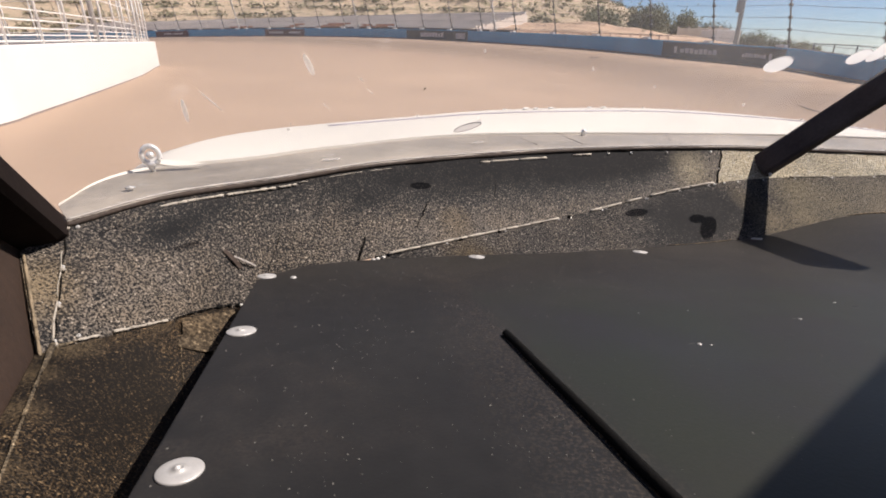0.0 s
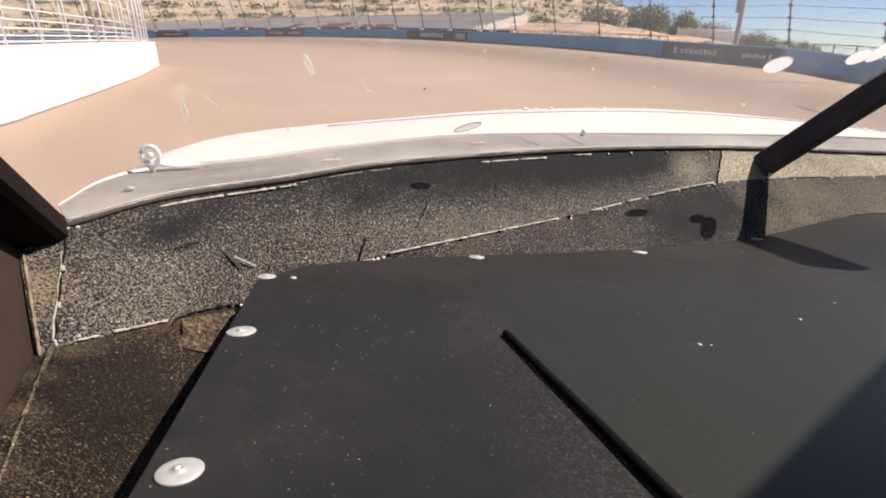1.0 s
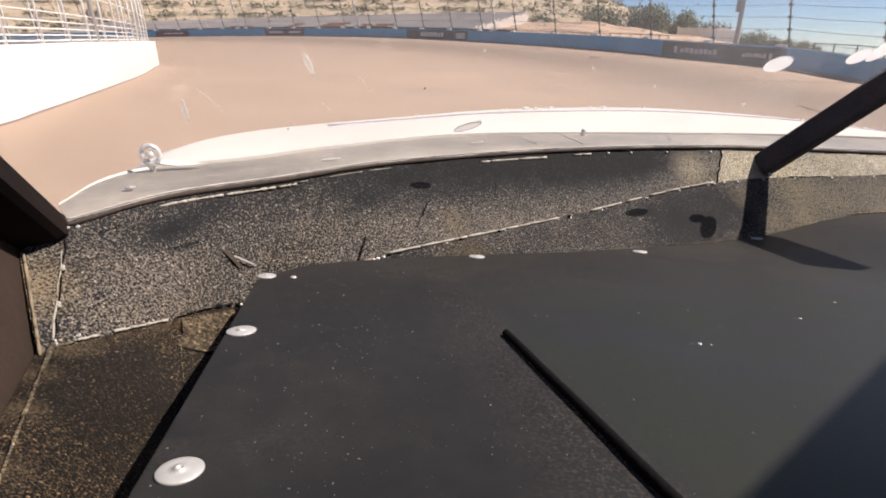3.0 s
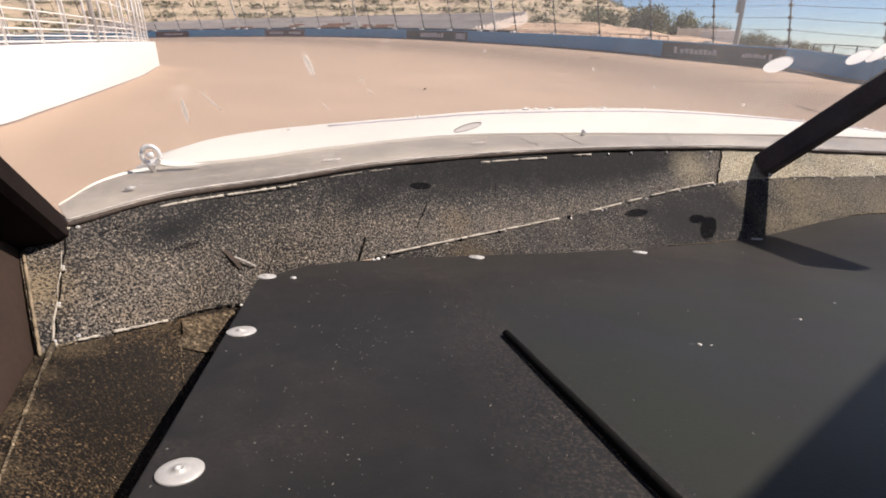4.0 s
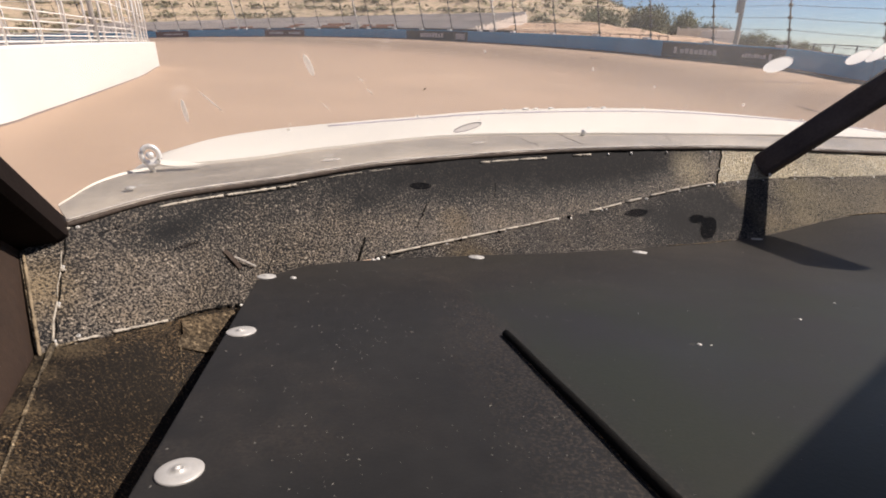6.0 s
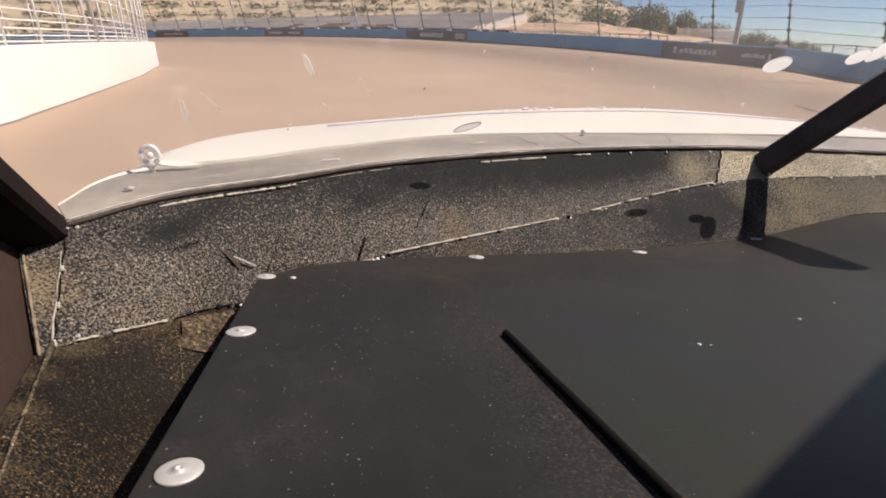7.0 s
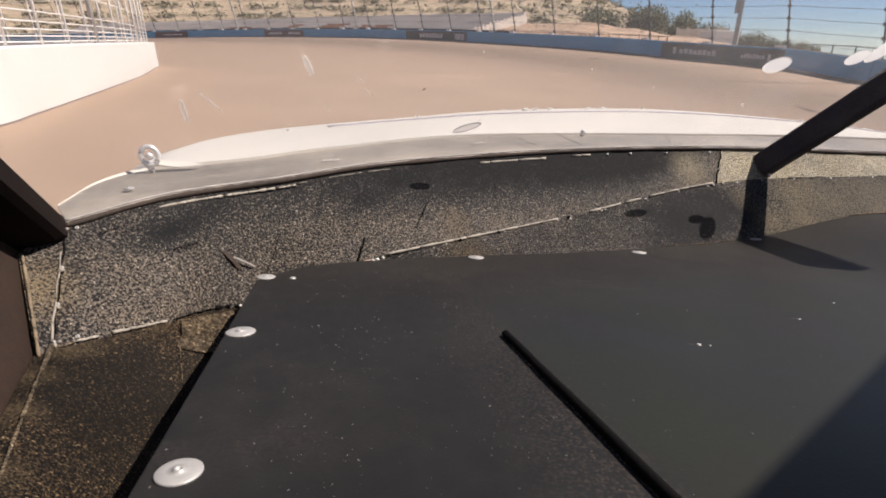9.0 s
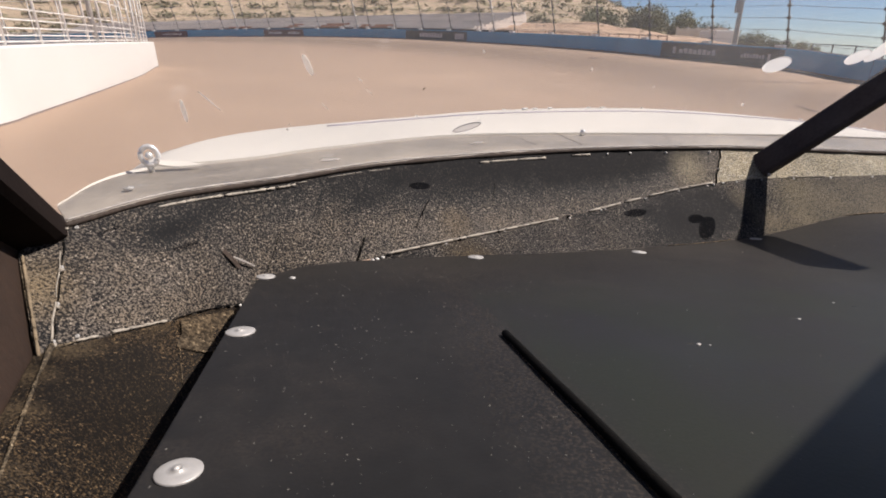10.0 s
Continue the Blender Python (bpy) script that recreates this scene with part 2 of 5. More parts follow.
def plate_material():
    """Satin black sheet with a soft film of brown dust, thicker in patches and beside the edging."""
    m = material("satin_black_aluminium", (0.0138, 0.0134, 0.0131), 0.55, 0.0, 0.35, 4.0, 0.05, 300)
    n, l = m.node_tree.nodes, m.node_tree.links
    b = n["Principled BSDF"]
    b.inputs["Specular IOR Level"].default_value = 0.24
    base = b.inputs["Base Color"].links[0].from_socket
    co = n.new("ShaderNodeTexCoord").outputs["Object"]
    maps = []
    for sc, lo, hi in ((3.2, 0.46, 0.80), (26.0, 0.30, 0.75), (400.0, 0.36, 0.75)):
        t, r = n.new("ShaderNodeTexNoise"), n.new("ShaderNodeMapRange")
        t.inputs["Scale"].default_value, t.inputs["Detail"].default_value = sc, 4.0
        l.new(co, t.inputs["Vector"])
        l.new(t.outputs["Fac"], r.inputs["Value"])
        r.inputs["From Min"].default_value, r.inputs["From Max"].default_value = lo, hi
        maps.append(r.outputs["Result"])
    f = maps[0]
    for o in maps[1:]:
        k = n.new("ShaderNodeMath")
        k.operation = "MULTIPLY"
        l.new(f, k.inputs[0])
        l.new(o, k.inputs[1])
        f = k.outputs[0]
    # beyond the edging the sheet is cleaner; its sky sheen is put into the colour as a faint tint
    sep, lean, side = n.new("ShaderNodeSeparateXYZ"), n.new("ShaderNodeMath"), n.new("ShaderNodeMapRange")
    l.new(co, sep.inputs[0])
    lean.operation = "MULTIPLY_ADD"
    l.new(sep.outputs["Y"], lean.inputs[0])
    lean.inputs[1].default_value = 0.2424
    l.new(sep.outputs["X"], lean.inputs[2])
    l.new(lean.outputs[0], side.inputs["Value"])
    side.inputs["From Min"].default_value, side.inputs["From Max"].default_value = 0.168, 0.195
    tilt, near, clean = n.new("ShaderNodeMath"), n.new("ShaderNodeMapRange"), n.new("ShaderNodeMath")
    tilt.operation, clean.operation = "MULTIPLY_ADD", "MULTIPLY"
    l.new(sep.outputs["X"], tilt.inputs[0])
    tilt.inputs[1].default_value = -0.25
    l.new(sep.outputs["Y"], tilt.inputs[2])
    l.new(tilt.outputs[0], near.inputs["Value"])
    near.inputs["From Min"].default_value, near.inputs["From Max"].default_value = 0.46, 0.70
    near.inputs["To Min"].default_value, near.inputs["To Max"].default_value = 1.0, 0.15
    l.new(side.outputs["Result"], clean.inputs[0])
    l.new(near.outputs["Result"], clean.inputs[1])
    matt, sleek = b.inputs["Roughness"].links[0].from_socket, n.new("ShaderNodeMath")
    sleek.operation = "MULTIPLY_ADD"
    l.new(clean.outputs[0], sleek.inputs[0])
    sleek.inputs[1].default_value = -0.10
    l.new(matt, sleek.inputs[2])
    l.new(sleek.outputs[0], b.inputs["Roughness"])
    sheen_noise, hue, sheen_mix = n.new("ShaderNodeTexNoise"), n.new("ShaderNodeMix"), n.new("ShaderNodeMix")
    sheen_noise.inputs["Scale"].default_value, sheen_noise.inputs["Detail"].default_value = 7.0, 2.0
    l.new(co, sheen_noise.inputs["Vector"])
    hue.data_type = sheen_mix.data_type = "RGBA"
    wide = n.new("ShaderNodeMapRange")
    l.new(sheen_noise.outputs["Fac"], wide.inputs["Value"])
    wide.inputs["From Min"].default_value, wide.inputs["From Max"].default_value = 0.35, 0.65
    l.new(wide.outputs["Result"], hue.inputs["Factor"])
    hue.inputs["A"].default_value, hue.inputs["B"].default_value = (0.0182, 0.0200, 0.0140, 1), (0.0188, 0.0178, 0.0170, 1)
    l.new(clean.outputs[0], sheen_mix.inputs["Factor"])
    l.new(base, sheen_mix.inputs["A"])
    l.new(hue.outputs["Result"], sheen_mix.inputs["B"])
    base = sheen_mix.outputs["Result"]
    less, thin = n.new("ShaderNodeMapRange"), n.new("ShaderNodeMath")
    l.new(clean.outputs[0], less.inputs["Value"])
    less.inputs["To Min"].default_value, less.inputs["To Max"].default_value = 1.0, 0.12
    thin.operation = "MULTIPLY"
    l.new(f, thin.inputs[0])
    l.new(less.outputs["Result"], thin.inputs[1])
    f = thin.outputs[0]
    # dust swept up along the edging and lying towards the front edge
    by_edge, by_front, most, mottle, swept, total = (n.new("ShaderNode" + k) for k in ("MapRange", "MapRange", "Math", "TexNoise", "MapRange", "Math"))
    l.new(lean.outputs[0], by_edge.inputs["Value"])
    by_edge.inputs["From Min"].default_value, by_edge.inputs["From Max"].default_value = 0.085, 0.168
    l.new(tilt.outputs[0], by_front.inputs["Value"])
    by_front.inputs["From Min"].default_value, by_front.inputs["From Max"].default_value = 0.44, 0.60
    by_front.inputs["To Max"].default_value = 0.42
    most.operation, total.operation = "MAXIMUM", "ADD"
    l.new(by_edge.outputs["Result"], most.inputs[0])
    l.new(by_front.outputs["Result"], most.inputs[1])
    mottle.inputs["Scale"].default_value, mottle.inputs["Detail"].default_value = 380.0, 5.0
    l.new(co, mottle.inputs["Vector"])
    l.new(mottle.outputs["Fac"], swept.inputs["Value"])
    swept.inputs["From Min"].default_value, swept.inputs["From Max"].default_value = 0.47, 0.78
    swept.inputs["To Max"].default_value = 0.80
    heap, still = n.new("ShaderNodeMath"), n.new("ShaderNodeMath")
    heap.operation = still.operation = "MULTIPLY"
    l.new(most.outputs[0], heap.inputs[0])
    l.new(swept.outputs["Result"], heap.inputs[1])
    l.new(heap.outputs[0], still.inputs[0])
    l.new(less.outputs["Result"], still.inputs[1])
    l.new(still.outputs[0], total.inputs[0])
    l.new(f, total.inputs[1])
    total.use_clamp = True
    f = total.outputs[0]
    mx = n.new("ShaderNodeMix")
    mx.data_type = "RGBA"
    l.new(f, mx.inputs["Factor"])
    l.new(base, mx.inputs["A"])
    mx.inputs["B"].default_value = (0.078, 0.062, 0.050, 1)
    l.new(mx.outputs["Result"], b.inputs["Base Color"])
    return m


M_PLATE = plate_material()
SMOOTH_LOW = [(0.469, 1.104, 0.643, 0.035), (0.539, 1.111, 0.627, 0.075), (0.618, 1.136, 0.619, 0.085), (0.690, 1.176, 0.627, 0.075), (0.640, 1.19, 0.655, 0.065), (1.30, 1.27, 0.63, 0.10)]
M_CRINKLE = crinkle("crinkle_black_paint", (0.0067, 0.0068, 0.0077), (0.197, 0.170, 0.140), 375, 0.508, bump=0.85, worn=0.78, graded=True, soft=0.074,
                    # the last patch also puts sunlight on the corner piece into its colour
                    dust=((0.618, 1.242, 0.705, 0.075, (0.26, 0.22, 0.150)), (0.02, 0.93, 0.665, 0.05, (0.14, 0.105, 0.065)), (-0.462, 0.520, 0.735, 0.055, (0.20, 0.152, 0.094))))
M_CRINKLE_DARK = crinkle("dark_crinkle_paint", (0.0069, 0.0069, 0.0077), (0.165, 0.146, 0.126), 370, 0.545, 0.7, worn=0.5, soft=0.07, bare=SMOOTH_LOW,
                         dust=((0.80, 1.165, 0.600, 0.075, (0.150, 0.122, 0.080)), (0.885, 1.18, 0.603, 0.060, (0.165, 0.135, 0.090)), (0.90, 1.25, 0.66, 0.10, (0.165, 0.138, 0.088)), (0.745, 1.21, 0.655, 0.05, (0.11, 0.09, 0.06)),
                               # the two 0.13 patches only lighten the wedge beyond the brace
                               (1.10, 1.205, 0.60, 0.05, (0.20, 0.165, 0.115)), (0.99, 1.23, 0.63, 0.13, (0.135, 0.113, 0.078)), (1.13, 1.26, 0.64, 0.13, (0.125, 0.105, 0.075)), (0.05, 0.86, 0.645, 0.07, (0.09, 0.068, 0.042))))
M_DUSTY = crinkle("dusty_crinkle_paint", (0.11, 0.100, 0.074), (0.57, 0.515, 0.39), 360, 0.47, 0.6, worn=0.6)
# two of the bare places darken the floor beside the plate's edge
M_BROWN = crinkle("brown_dusted_floor_paint", (0.0052, 0.0038, 0.0026), (0.125, 0.086, 0.048), 430, 0.548, 0.5, bare=((-0.33, 0.50, 0.68, 0.03), (-0.20, 0.33, 0.72, 0.05), (-0.16, 0.22, 0.73, 0.05)), worn=0.3,
                  dust=((-0.41, 0.475, 0.69, 0.040, (0.10, 0.074, 0.044)), (-0.395, 0.40, 0.70, 0.030, (0.075, 0.054, 0.031)), (-0.355, 0.335, 0.712, 0.030, (0.075, 0.054, 0.031)), (-0.31, 0.26, 0.72, 0.030, (0.075, 0.054, 0.031)), (-0.36, 0.565, 0.675, 0.026, (0.08, 0.058, 0.034)), (-0.315, 0.62, 0.665, 0.03, (0.11, 0.082, 0.05))))
M_TAPE = crinkle("dusty_tape", (0.026, 0.019, 0.012), (0.170, 0.130, 0.084), 240, 0.47, 0.85, worn=0.35, big=30.0, soft=0.14)
M_SEAL = material("worn_sealant", (0.36, 0.325, 0.275), 0.7, 0.0, 0.45, 30.0, 0.6, 260)
M_HEAP = crinkle("heaped_tan_dust", (0.05, 0.04, 0.028), (0.24, 0.19, 0.125), 300, 0.46, 0.8)
M_TAN = material("tan_dusted_sealant", (0.20, 0.155, 0.100), 0.85, 0.0, 0.5, 40.0, 0.6, 260)
M_LIP = material("worn_grey_lip", (0.40, 0.37, 0.34), 0.6, 0.0, 0.4, 25.0)
M_RUBBER = material("black_rubber", (0.004, 0.0038, 0.0035), 0.8, 0.0, 0.3, 20.0, 0.2, 300)
M_RUBBER.node_tree.nodes["Principled BSDF"].inputs["Specular IOR Level"].default_value = 0.08
M_POSTBLACK = material("matt_black_post_paint", (0.013, 0.0095, 0.0085), 0.8, 0.0, 0.35, 12.0, 0.1, 240)
M_POSTBLACK.node_tree.nodes["Principled BSDF"].inputs["Specular IOR Level"].default_value = 0.06
M_GASKET = material("dusty_brown_black_rubber", (0.040, 0.027, 0.020), 0.8, 0.0, 0.5, 25.0, 0.3, 200)
M_BAR = material("black_brace_paint", (0.062, 0.050, 0.049), 0.7, 0.0, 0.35, 12.0, 0.12, 240)
M_BAR.node_tree.nodes["Principled BSDF"].inputs["Specular IOR Level"].default_value = 0.12
M_DOOR = material("brown_dusted_door_paint", (0.0250, 0.0118, 0.0058), 0.8, 0.0, 0.4, 5.0, 0.2, 160)
M_CABIN = material("dark_cabin_paint", (0.007, 0.006, 0.005), 0.75, 0.0, 0.35, 4.0, 0.2, 120)
M_ALU = material("bare_aluminium", (0.44, 0.43, 0.415), 0.5, 0.3, 0.12, 60.0, 0.1, 500)
M_STEEL = material("zinc_steel", (0.70, 0.71, 0.72), 0.3, 0.85, 0.15, 80.0, 0.05, 500)
M_PIN = material("bright_plated_pin", (0.90, 0.89, 0.87), 0.3, 0.4, 0.05, 60.0)
M_HOLE = material("dark_hole", (0.02, 0.02, 0.02), 0.8)
M_HOOD = material("white_hood_paint", (0.66, 0.625, 0.565), 0.5, 0.0, 0.05, 3.0)
M_HOOD.node_tree.nodes["Principled BSDF"].inputs["Specular IOR Level"].default_value = 0.15
M_COWL = material("scuffed_grey_cowl", (0.315, 0.276, 0.226), 0.42, 0.0, 0.48, 4.5, 0.05, 200, spots=(0.42, 0.40, 0.37), spot_scale=26, spot_limit=0.68)
M_COWL.node_tree.nodes["Principled BSDF"].inputs["Specular IOR Level"].default_value = 0.30
M_PAD = thin_pale("white_adhesive_pad", (0.93, 0.92, 0.90), 0.8, 0.18)
M_FLECK = thin_pale("dried_splash", (0.95, 0.89, 0.82), 0.7, 0.55)
M_STICKER = thin_pale("pale_sticker", (0.62, 0.585, 0.56), 0.85, 0.30)
M_STICKER_RIM = thin_pale("grey_sticker_rim", (0.46, 0.45, 0.44), 0.8, 0.45)
M_PALE_PATCH = thin_pale("thin_pale_patch", (0.62, 0.58, 0.53), 0.1, 0.68)
M_SHRED = material("white_tape", (0.80, 0.78, 0.74), 0.7, 0.0, 0.08, 40.0)
M_GRIT = material("dull_grit", (0.125, 0.118, 0.108), 0.9, 0.0, 0.3, 80.0)
M_GLASS = glass_material("windshield_glass", 0.10)


# ---- shape helpers ----
def mesh_of(name, verts, faces, mat, smooth=True):
    me = bpy.data.meshes.new(name)
    me.from_pydata([tuple(v) for v in verts], [], faces)
    me.materials.append(mat)
    if smooth:
        me.polygons.foreach_set("use_smooth", [True] * len(me.polygons))
    me.update()
    return me


def child(name, me, parent, label=""):
    ob = new(name, me)
    ob.parent = parent
    return tagged(ob, label)


def part(name, bm, mat, parent, label="", smooth=False):
    me = bpy.data.meshes.new(name)
    bm.normal_update()
    bm.to_mesh(me)
    bm.free()
    me.materials.append(mat)
    if smooth:
        me.polygons.foreach_set("use_smooth", [True] * len(me.polygons))
    return child(name, me, parent, label)


def spline(points, n):
    """n + 1 points of a smooth curve through the given ones, evenly in its parameter."""
    p = [Vector(q) for q in points]
    p = [2 * p[0] - p[1]] + p + [2 * p[-1] - p[-2]]
    out, spans = [], len(p) - 3
    for i in range(n + 1):
        s = min(i / n * spans, spans - 1e-6)
        k, t = int(s), s - int(s)
        a, b, c, d = p[k:k + 4]
        out.append(0.5 * (2 * b + (c - a) * t + (2 * a - 5 * b + 4 * c - d) * t * t + (3 * b - a - 3 * c + d) * t ** 3))
    return out


def sheet(rows, thick, mat, name, parent, label="", down=None, smooth=True, grain=None):
    """A sheet of some thickness over a grid of points, row by row; down: the side on which its thickness lies; grain: how rough the paint is at each row and column."""
    nr, nc = len(rows), len(rows[0])
    top = [Vector(p) for r in rows for p in r]
    if down is None:
        a = rows[nr // 2][nc // 2]
        du = Vector(rows[nr // 2][min(nc - 1, nc // 2 + 1)]) - Vector(rows[nr // 2][max(0, nc // 2 - 1)])
        dv = Vector(rows[min(nr - 1, nr // 2 + 1)][nc // 2]) - Vector(rows[max(0, nr // 2 - 1)][nc // 2])
        down = du.cross(dv).normalized()
        if down.z > 0:
            down = -down
    verts = top + [v + down * thick for v in top]
    o = nr * nc
    faces = []
    for i in range(nr - 1):
        for j in range(nc - 1):
            a, b, c, d = i * nc + j, i * nc + j + 1, (i + 1) * nc + j + 1, (i + 1) * nc + j
            faces += [(a, b, c, d), (o + d, o + c, o + b, o + a)]
    ring = [j for j in range(nc)] + [i * nc + nc - 1 for i in range(1, nr)] + [(nr - 1) * nc + j for j in range(nc - 2, -1, -1)] + [i * nc for i in range(nr - 2, 0, -1)]
    for a, b in zip(ring, ring[1:] + ring[:1]):
        faces.append((b, a, o + a, o + b))
    me = mesh_of(name, verts, faces, mat, smooth)
    bm = bmesh.new()
    bm.from_mesh(me)
    bmesh.ops.recalc_face_normals(bm, faces=bm.faces)
    for e in bm.edges:
        if len(e.link_faces) == 2 and e.calc_face_angle(0) > 0.7:
            e.smooth = False
    bm.to_mesh(me)
    bm.free()
    if grain:
        values = [grain(i, j) for i in range(nr) for j in range(nc)]
        me.attributes.new("grain", "FLOAT", "POINT").data.foreach_set("value", values + values)
    return child(name, me, parent, label)


def ruled(a, b, nv):
    return [[p.lerp(q, j / nv) for p, q in zip(a, b)] for j in range(nv + 1)]


def tube_bm(points, radius, sides=8, wobble=0.0, bm=None):
    """A round rod along points, its ends closed."""
    bm = bm or bmesh.new()
    rings = []
    pts = [Vector(p) for p in points]
    for i, p in enumerate(pts):
        d = (pts[min(i + 1, len(pts) - 1)] - pts[max(i - 1, 0)]).normalized()
        side = d.cross(Vector((0, 0, 1)) if abs(d.z) < 0.9 else Vector((1, 0, 0))).normalized()
        up = side.cross(d)
        r = (radius[i] if isinstance(radius, (list, tuple)) else radius) * (1 + wobble * (random.random() - 0.5) * 2)
        rings.append([bm.verts.new(p + (side * math.cos(2 * math.pi * k / sides) + up * math.sin(2 * math.pi * k / sides)) * r) for k in range(sides)])
    for r0, r1 in zip(rings, rings[1:]):
        for k in range(sides):
            bm.faces.new((r0[k], r0[(k + 1) % sides], r1[(k + 1) % sides], r1[k]))
    bm.faces.new(rings[0][::-1])
    bm.faces.new(rings[-1])
    return bm


def box_bm(size, m=None, bevel=0.0, bm=None):
    bm = bm or bmesh.new()
    got = bmesh.ops.create_cube(bm, size=1.0, matrix=(m or Matrix()) @ Matrix.Diagonal((*size, 1)))
    if bevel:
        es = list({e for v in got["verts"] for e in v.link_edges})
        bmesh.ops.bevel(bm, geom=es, offset=bevel, segments=2, profile=0.5, affect="EDGES")
    return bm


def lathe_bm(profile, sides=24, m=None):
    """A round body from (radius, height) pairs about its z axis."""
    bm = bmesh.new()
    rings = []
    for r, z in profile:
        if r < 1e-6:
            rings.append([bm.verts.new((0, 0, z))])
        else:
            rings.append([bm.verts.new((r * math.cos(2 * math.pi * k / sides), r * math.sin(2 * math.pi * k / sides), z)) for k in range(sides)])
    for a, b in zip(rings, rings[1:]):
        for k in range(sides):
            q = [a[k % len(a)], a[(k + 1) % len(a)], b[(k + 1) % len(b)], b[k % len(b)]]
            q = list(dict.fromkeys(q))
            if len(q) > 2:
                bm.faces.new(q)
    bmesh.ops.recalc_face_normals(bm, faces=bm.faces)
    if m:
        bm.transform(m)
    return bm


def on_normal(p, n, turn=0.0):
    """A pose at p whose z axis is n."""
    return Matrix.Translation(p) @ Vector(n).to_track_quat("Z", "Y").to_matrix().to_4x4() @ Matrix.Rotation(turn, 4, "Z")


# ---- plan of the track, fitted to the camera's view: the outer wall climbs the banking ahead, the inner wall runs past on the near side ----
OUTER = spline([(21.4, 6, -1.2), (21.6, 16, -1.0), (20.78, 25.3, -0.89), (19.36, 30.0, -0.46), (18.03, 33.5, -0.27), (16.21, 37.5, -0.07), (13.74, 42.0, 0.21),
                (10.59, 47.5, 0.49), (6.39, 53.5, 0.78), (1.0, 61.0, 1.1), (-5.94, 69.0, 1.41), (-14.41, 76.5, 1.64), (-24.12, 83.0, 1.77), (-34.98, 89.0, 1.81),
                (-48.55, 95.0, 1.7), (-72, 101, 1.3), (-105, 101, 0.6)], 160)
INNER = spline([(-5.2, -12, -0.2), (-5.5, -2, -0.2), (-5.97, 4, -0.2), (-6.72, 7.86, -0.185), (-7.09, 9.06, -0.172), (-7.65, 10.75, -0.156), (-8.71, 13.81, -0.131), (-10.61, 18.89, -0.109), (-12.4, 23.03, -0.1), (-13.57, 25.62, -0.097), (-13.92, 26.52, -0.097), (-15.07, 27.12, -0.097), (-19.57, 28.12, -0.097), (-33.57, 30.62, -0.1)], 120)
OUT_XY = np.array([p.xy for p in OUTER])
OUT_Z = np.array([p.z for p in OUTER])


def ground_z(x, y):
    """The ground's height, shaped to fit the camera's view, and how far each place is from the outer wall (negative:
    outside the track).
    """
    x, y = np.atleast_1d(np.asarray(x, float)), np.atleast_1d(np.asarray(y, float))
    a, b = OUT_XY[:-1], OUT_XY[1:]
    ab = b - a
    best, bz, side = np.full(x.shape, 1e9), np.zeros(x.shape), np.ones(x.shape)
    for i in range(len(a)):
        t = np.clip(((x - a[i, 0]) * ab[i, 0] + (y - a[i, 1]) * ab[i, 1]) / (ab[i] @ ab[i]), 0, 1)
        dx, dy = x - a[i, 0] - t * ab[i, 0], y - a[i, 1] - t * ab[i, 1]
        d = np.hypot(dx, dy)
        near = d < best
        best = np.where(near, d, best)
        bz = np.where(near, OUT_Z[i] * (1 - t) + OUT_Z[i + 1] * t, bz)
        side = np.where(near, np.sign(ab[i, 0] * dy - ab[i, 1] * dx), side)
    inside = np.clip(1 - best / 34.0, 0, 1)
    inside = inside * inside * (3 - 2 * inside)
    outside = np.clip(1 - (best - 12) / 160.0, 0, 1)
    g = np.where(side > 0, inside, outside)
    turn = np.clip((np.degrees(np.arctan2(x, np.maximum(y, 1.0))) - 20.0) / 12.0, 0, 1)
    fall = np.where(side > 0, 0.0, 0.036 * np.maximum(0.0, best - 5.0) * turn * turn * (3 - 2 * turn))
    return -0.1 + (bz + 0.1) * g - fall, best * side


def outer_at(s):
    """Point of the outer wall at the share s of its length, its way along and the way out of the track."""
    s = min(max(s, 0), 1) * (len(OUTER) - 1)
    k = min(int(s), len(OUTER) - 2)
    p, d = OUTER[k].lerp(OUTER[k + 1], s - k), (OUTER[k + 1] - OUTER[k])
    d.z = 0
    d.normalize()
    return p, d, Vector((d.y, -d.x, 0))


def along(points, step, start=0.0):
    """Points every step metres along a line, with the way along."""
    out, need = [], start
    for a, b in zip(points, points[1:]):
        n = (b - a).length
        while need <= n:
            d = (b - a).normalized()
            out.append((a + d * need, Vector((d.x, d.y, 0)).normalized()))
            need += step
        need -= n
    return out


# ---- ground ----
def asphalt_material():
    m = material("sun_bleached_asphalt", (0.385, 0.280, 0.205), 0.8, 0.0, 0.10, 0.35, 0.25, 40)
    n, l = m.node_tree.nodes, m.node_tree.links
    b = n["Principled BSDF"]
    b.inputs["Specular IOR Level"].default_value = 0.18
    base = b.inputs["Base Color"].links[0].from_socket
    groove, sand = n.new("ShaderNodeAttribute"), n.new("ShaderNodeAttribute")
    groove.attribute_name, sand.attribute_name = "groove", "sand"
    m1, m2 = n.new("ShaderNodeMix"), n.new("ShaderNodeMix")
    for mx, fac, col in ((m1, groove, (0.200, 0.147, 0.112, 1)), (m2, sand, (0.42, 0.32, 0.22, 1))):
        mx.data_type = "RGBA"
        l.new(fac.outputs["Fac"], mx.inputs["Factor"])
        l.new(base, mx.inputs["A"])
        mx.inputs["B"].default_value = col
        base = mx.outputs["Result"]
    l.new(base, b.inputs["Base Color"])
    return m


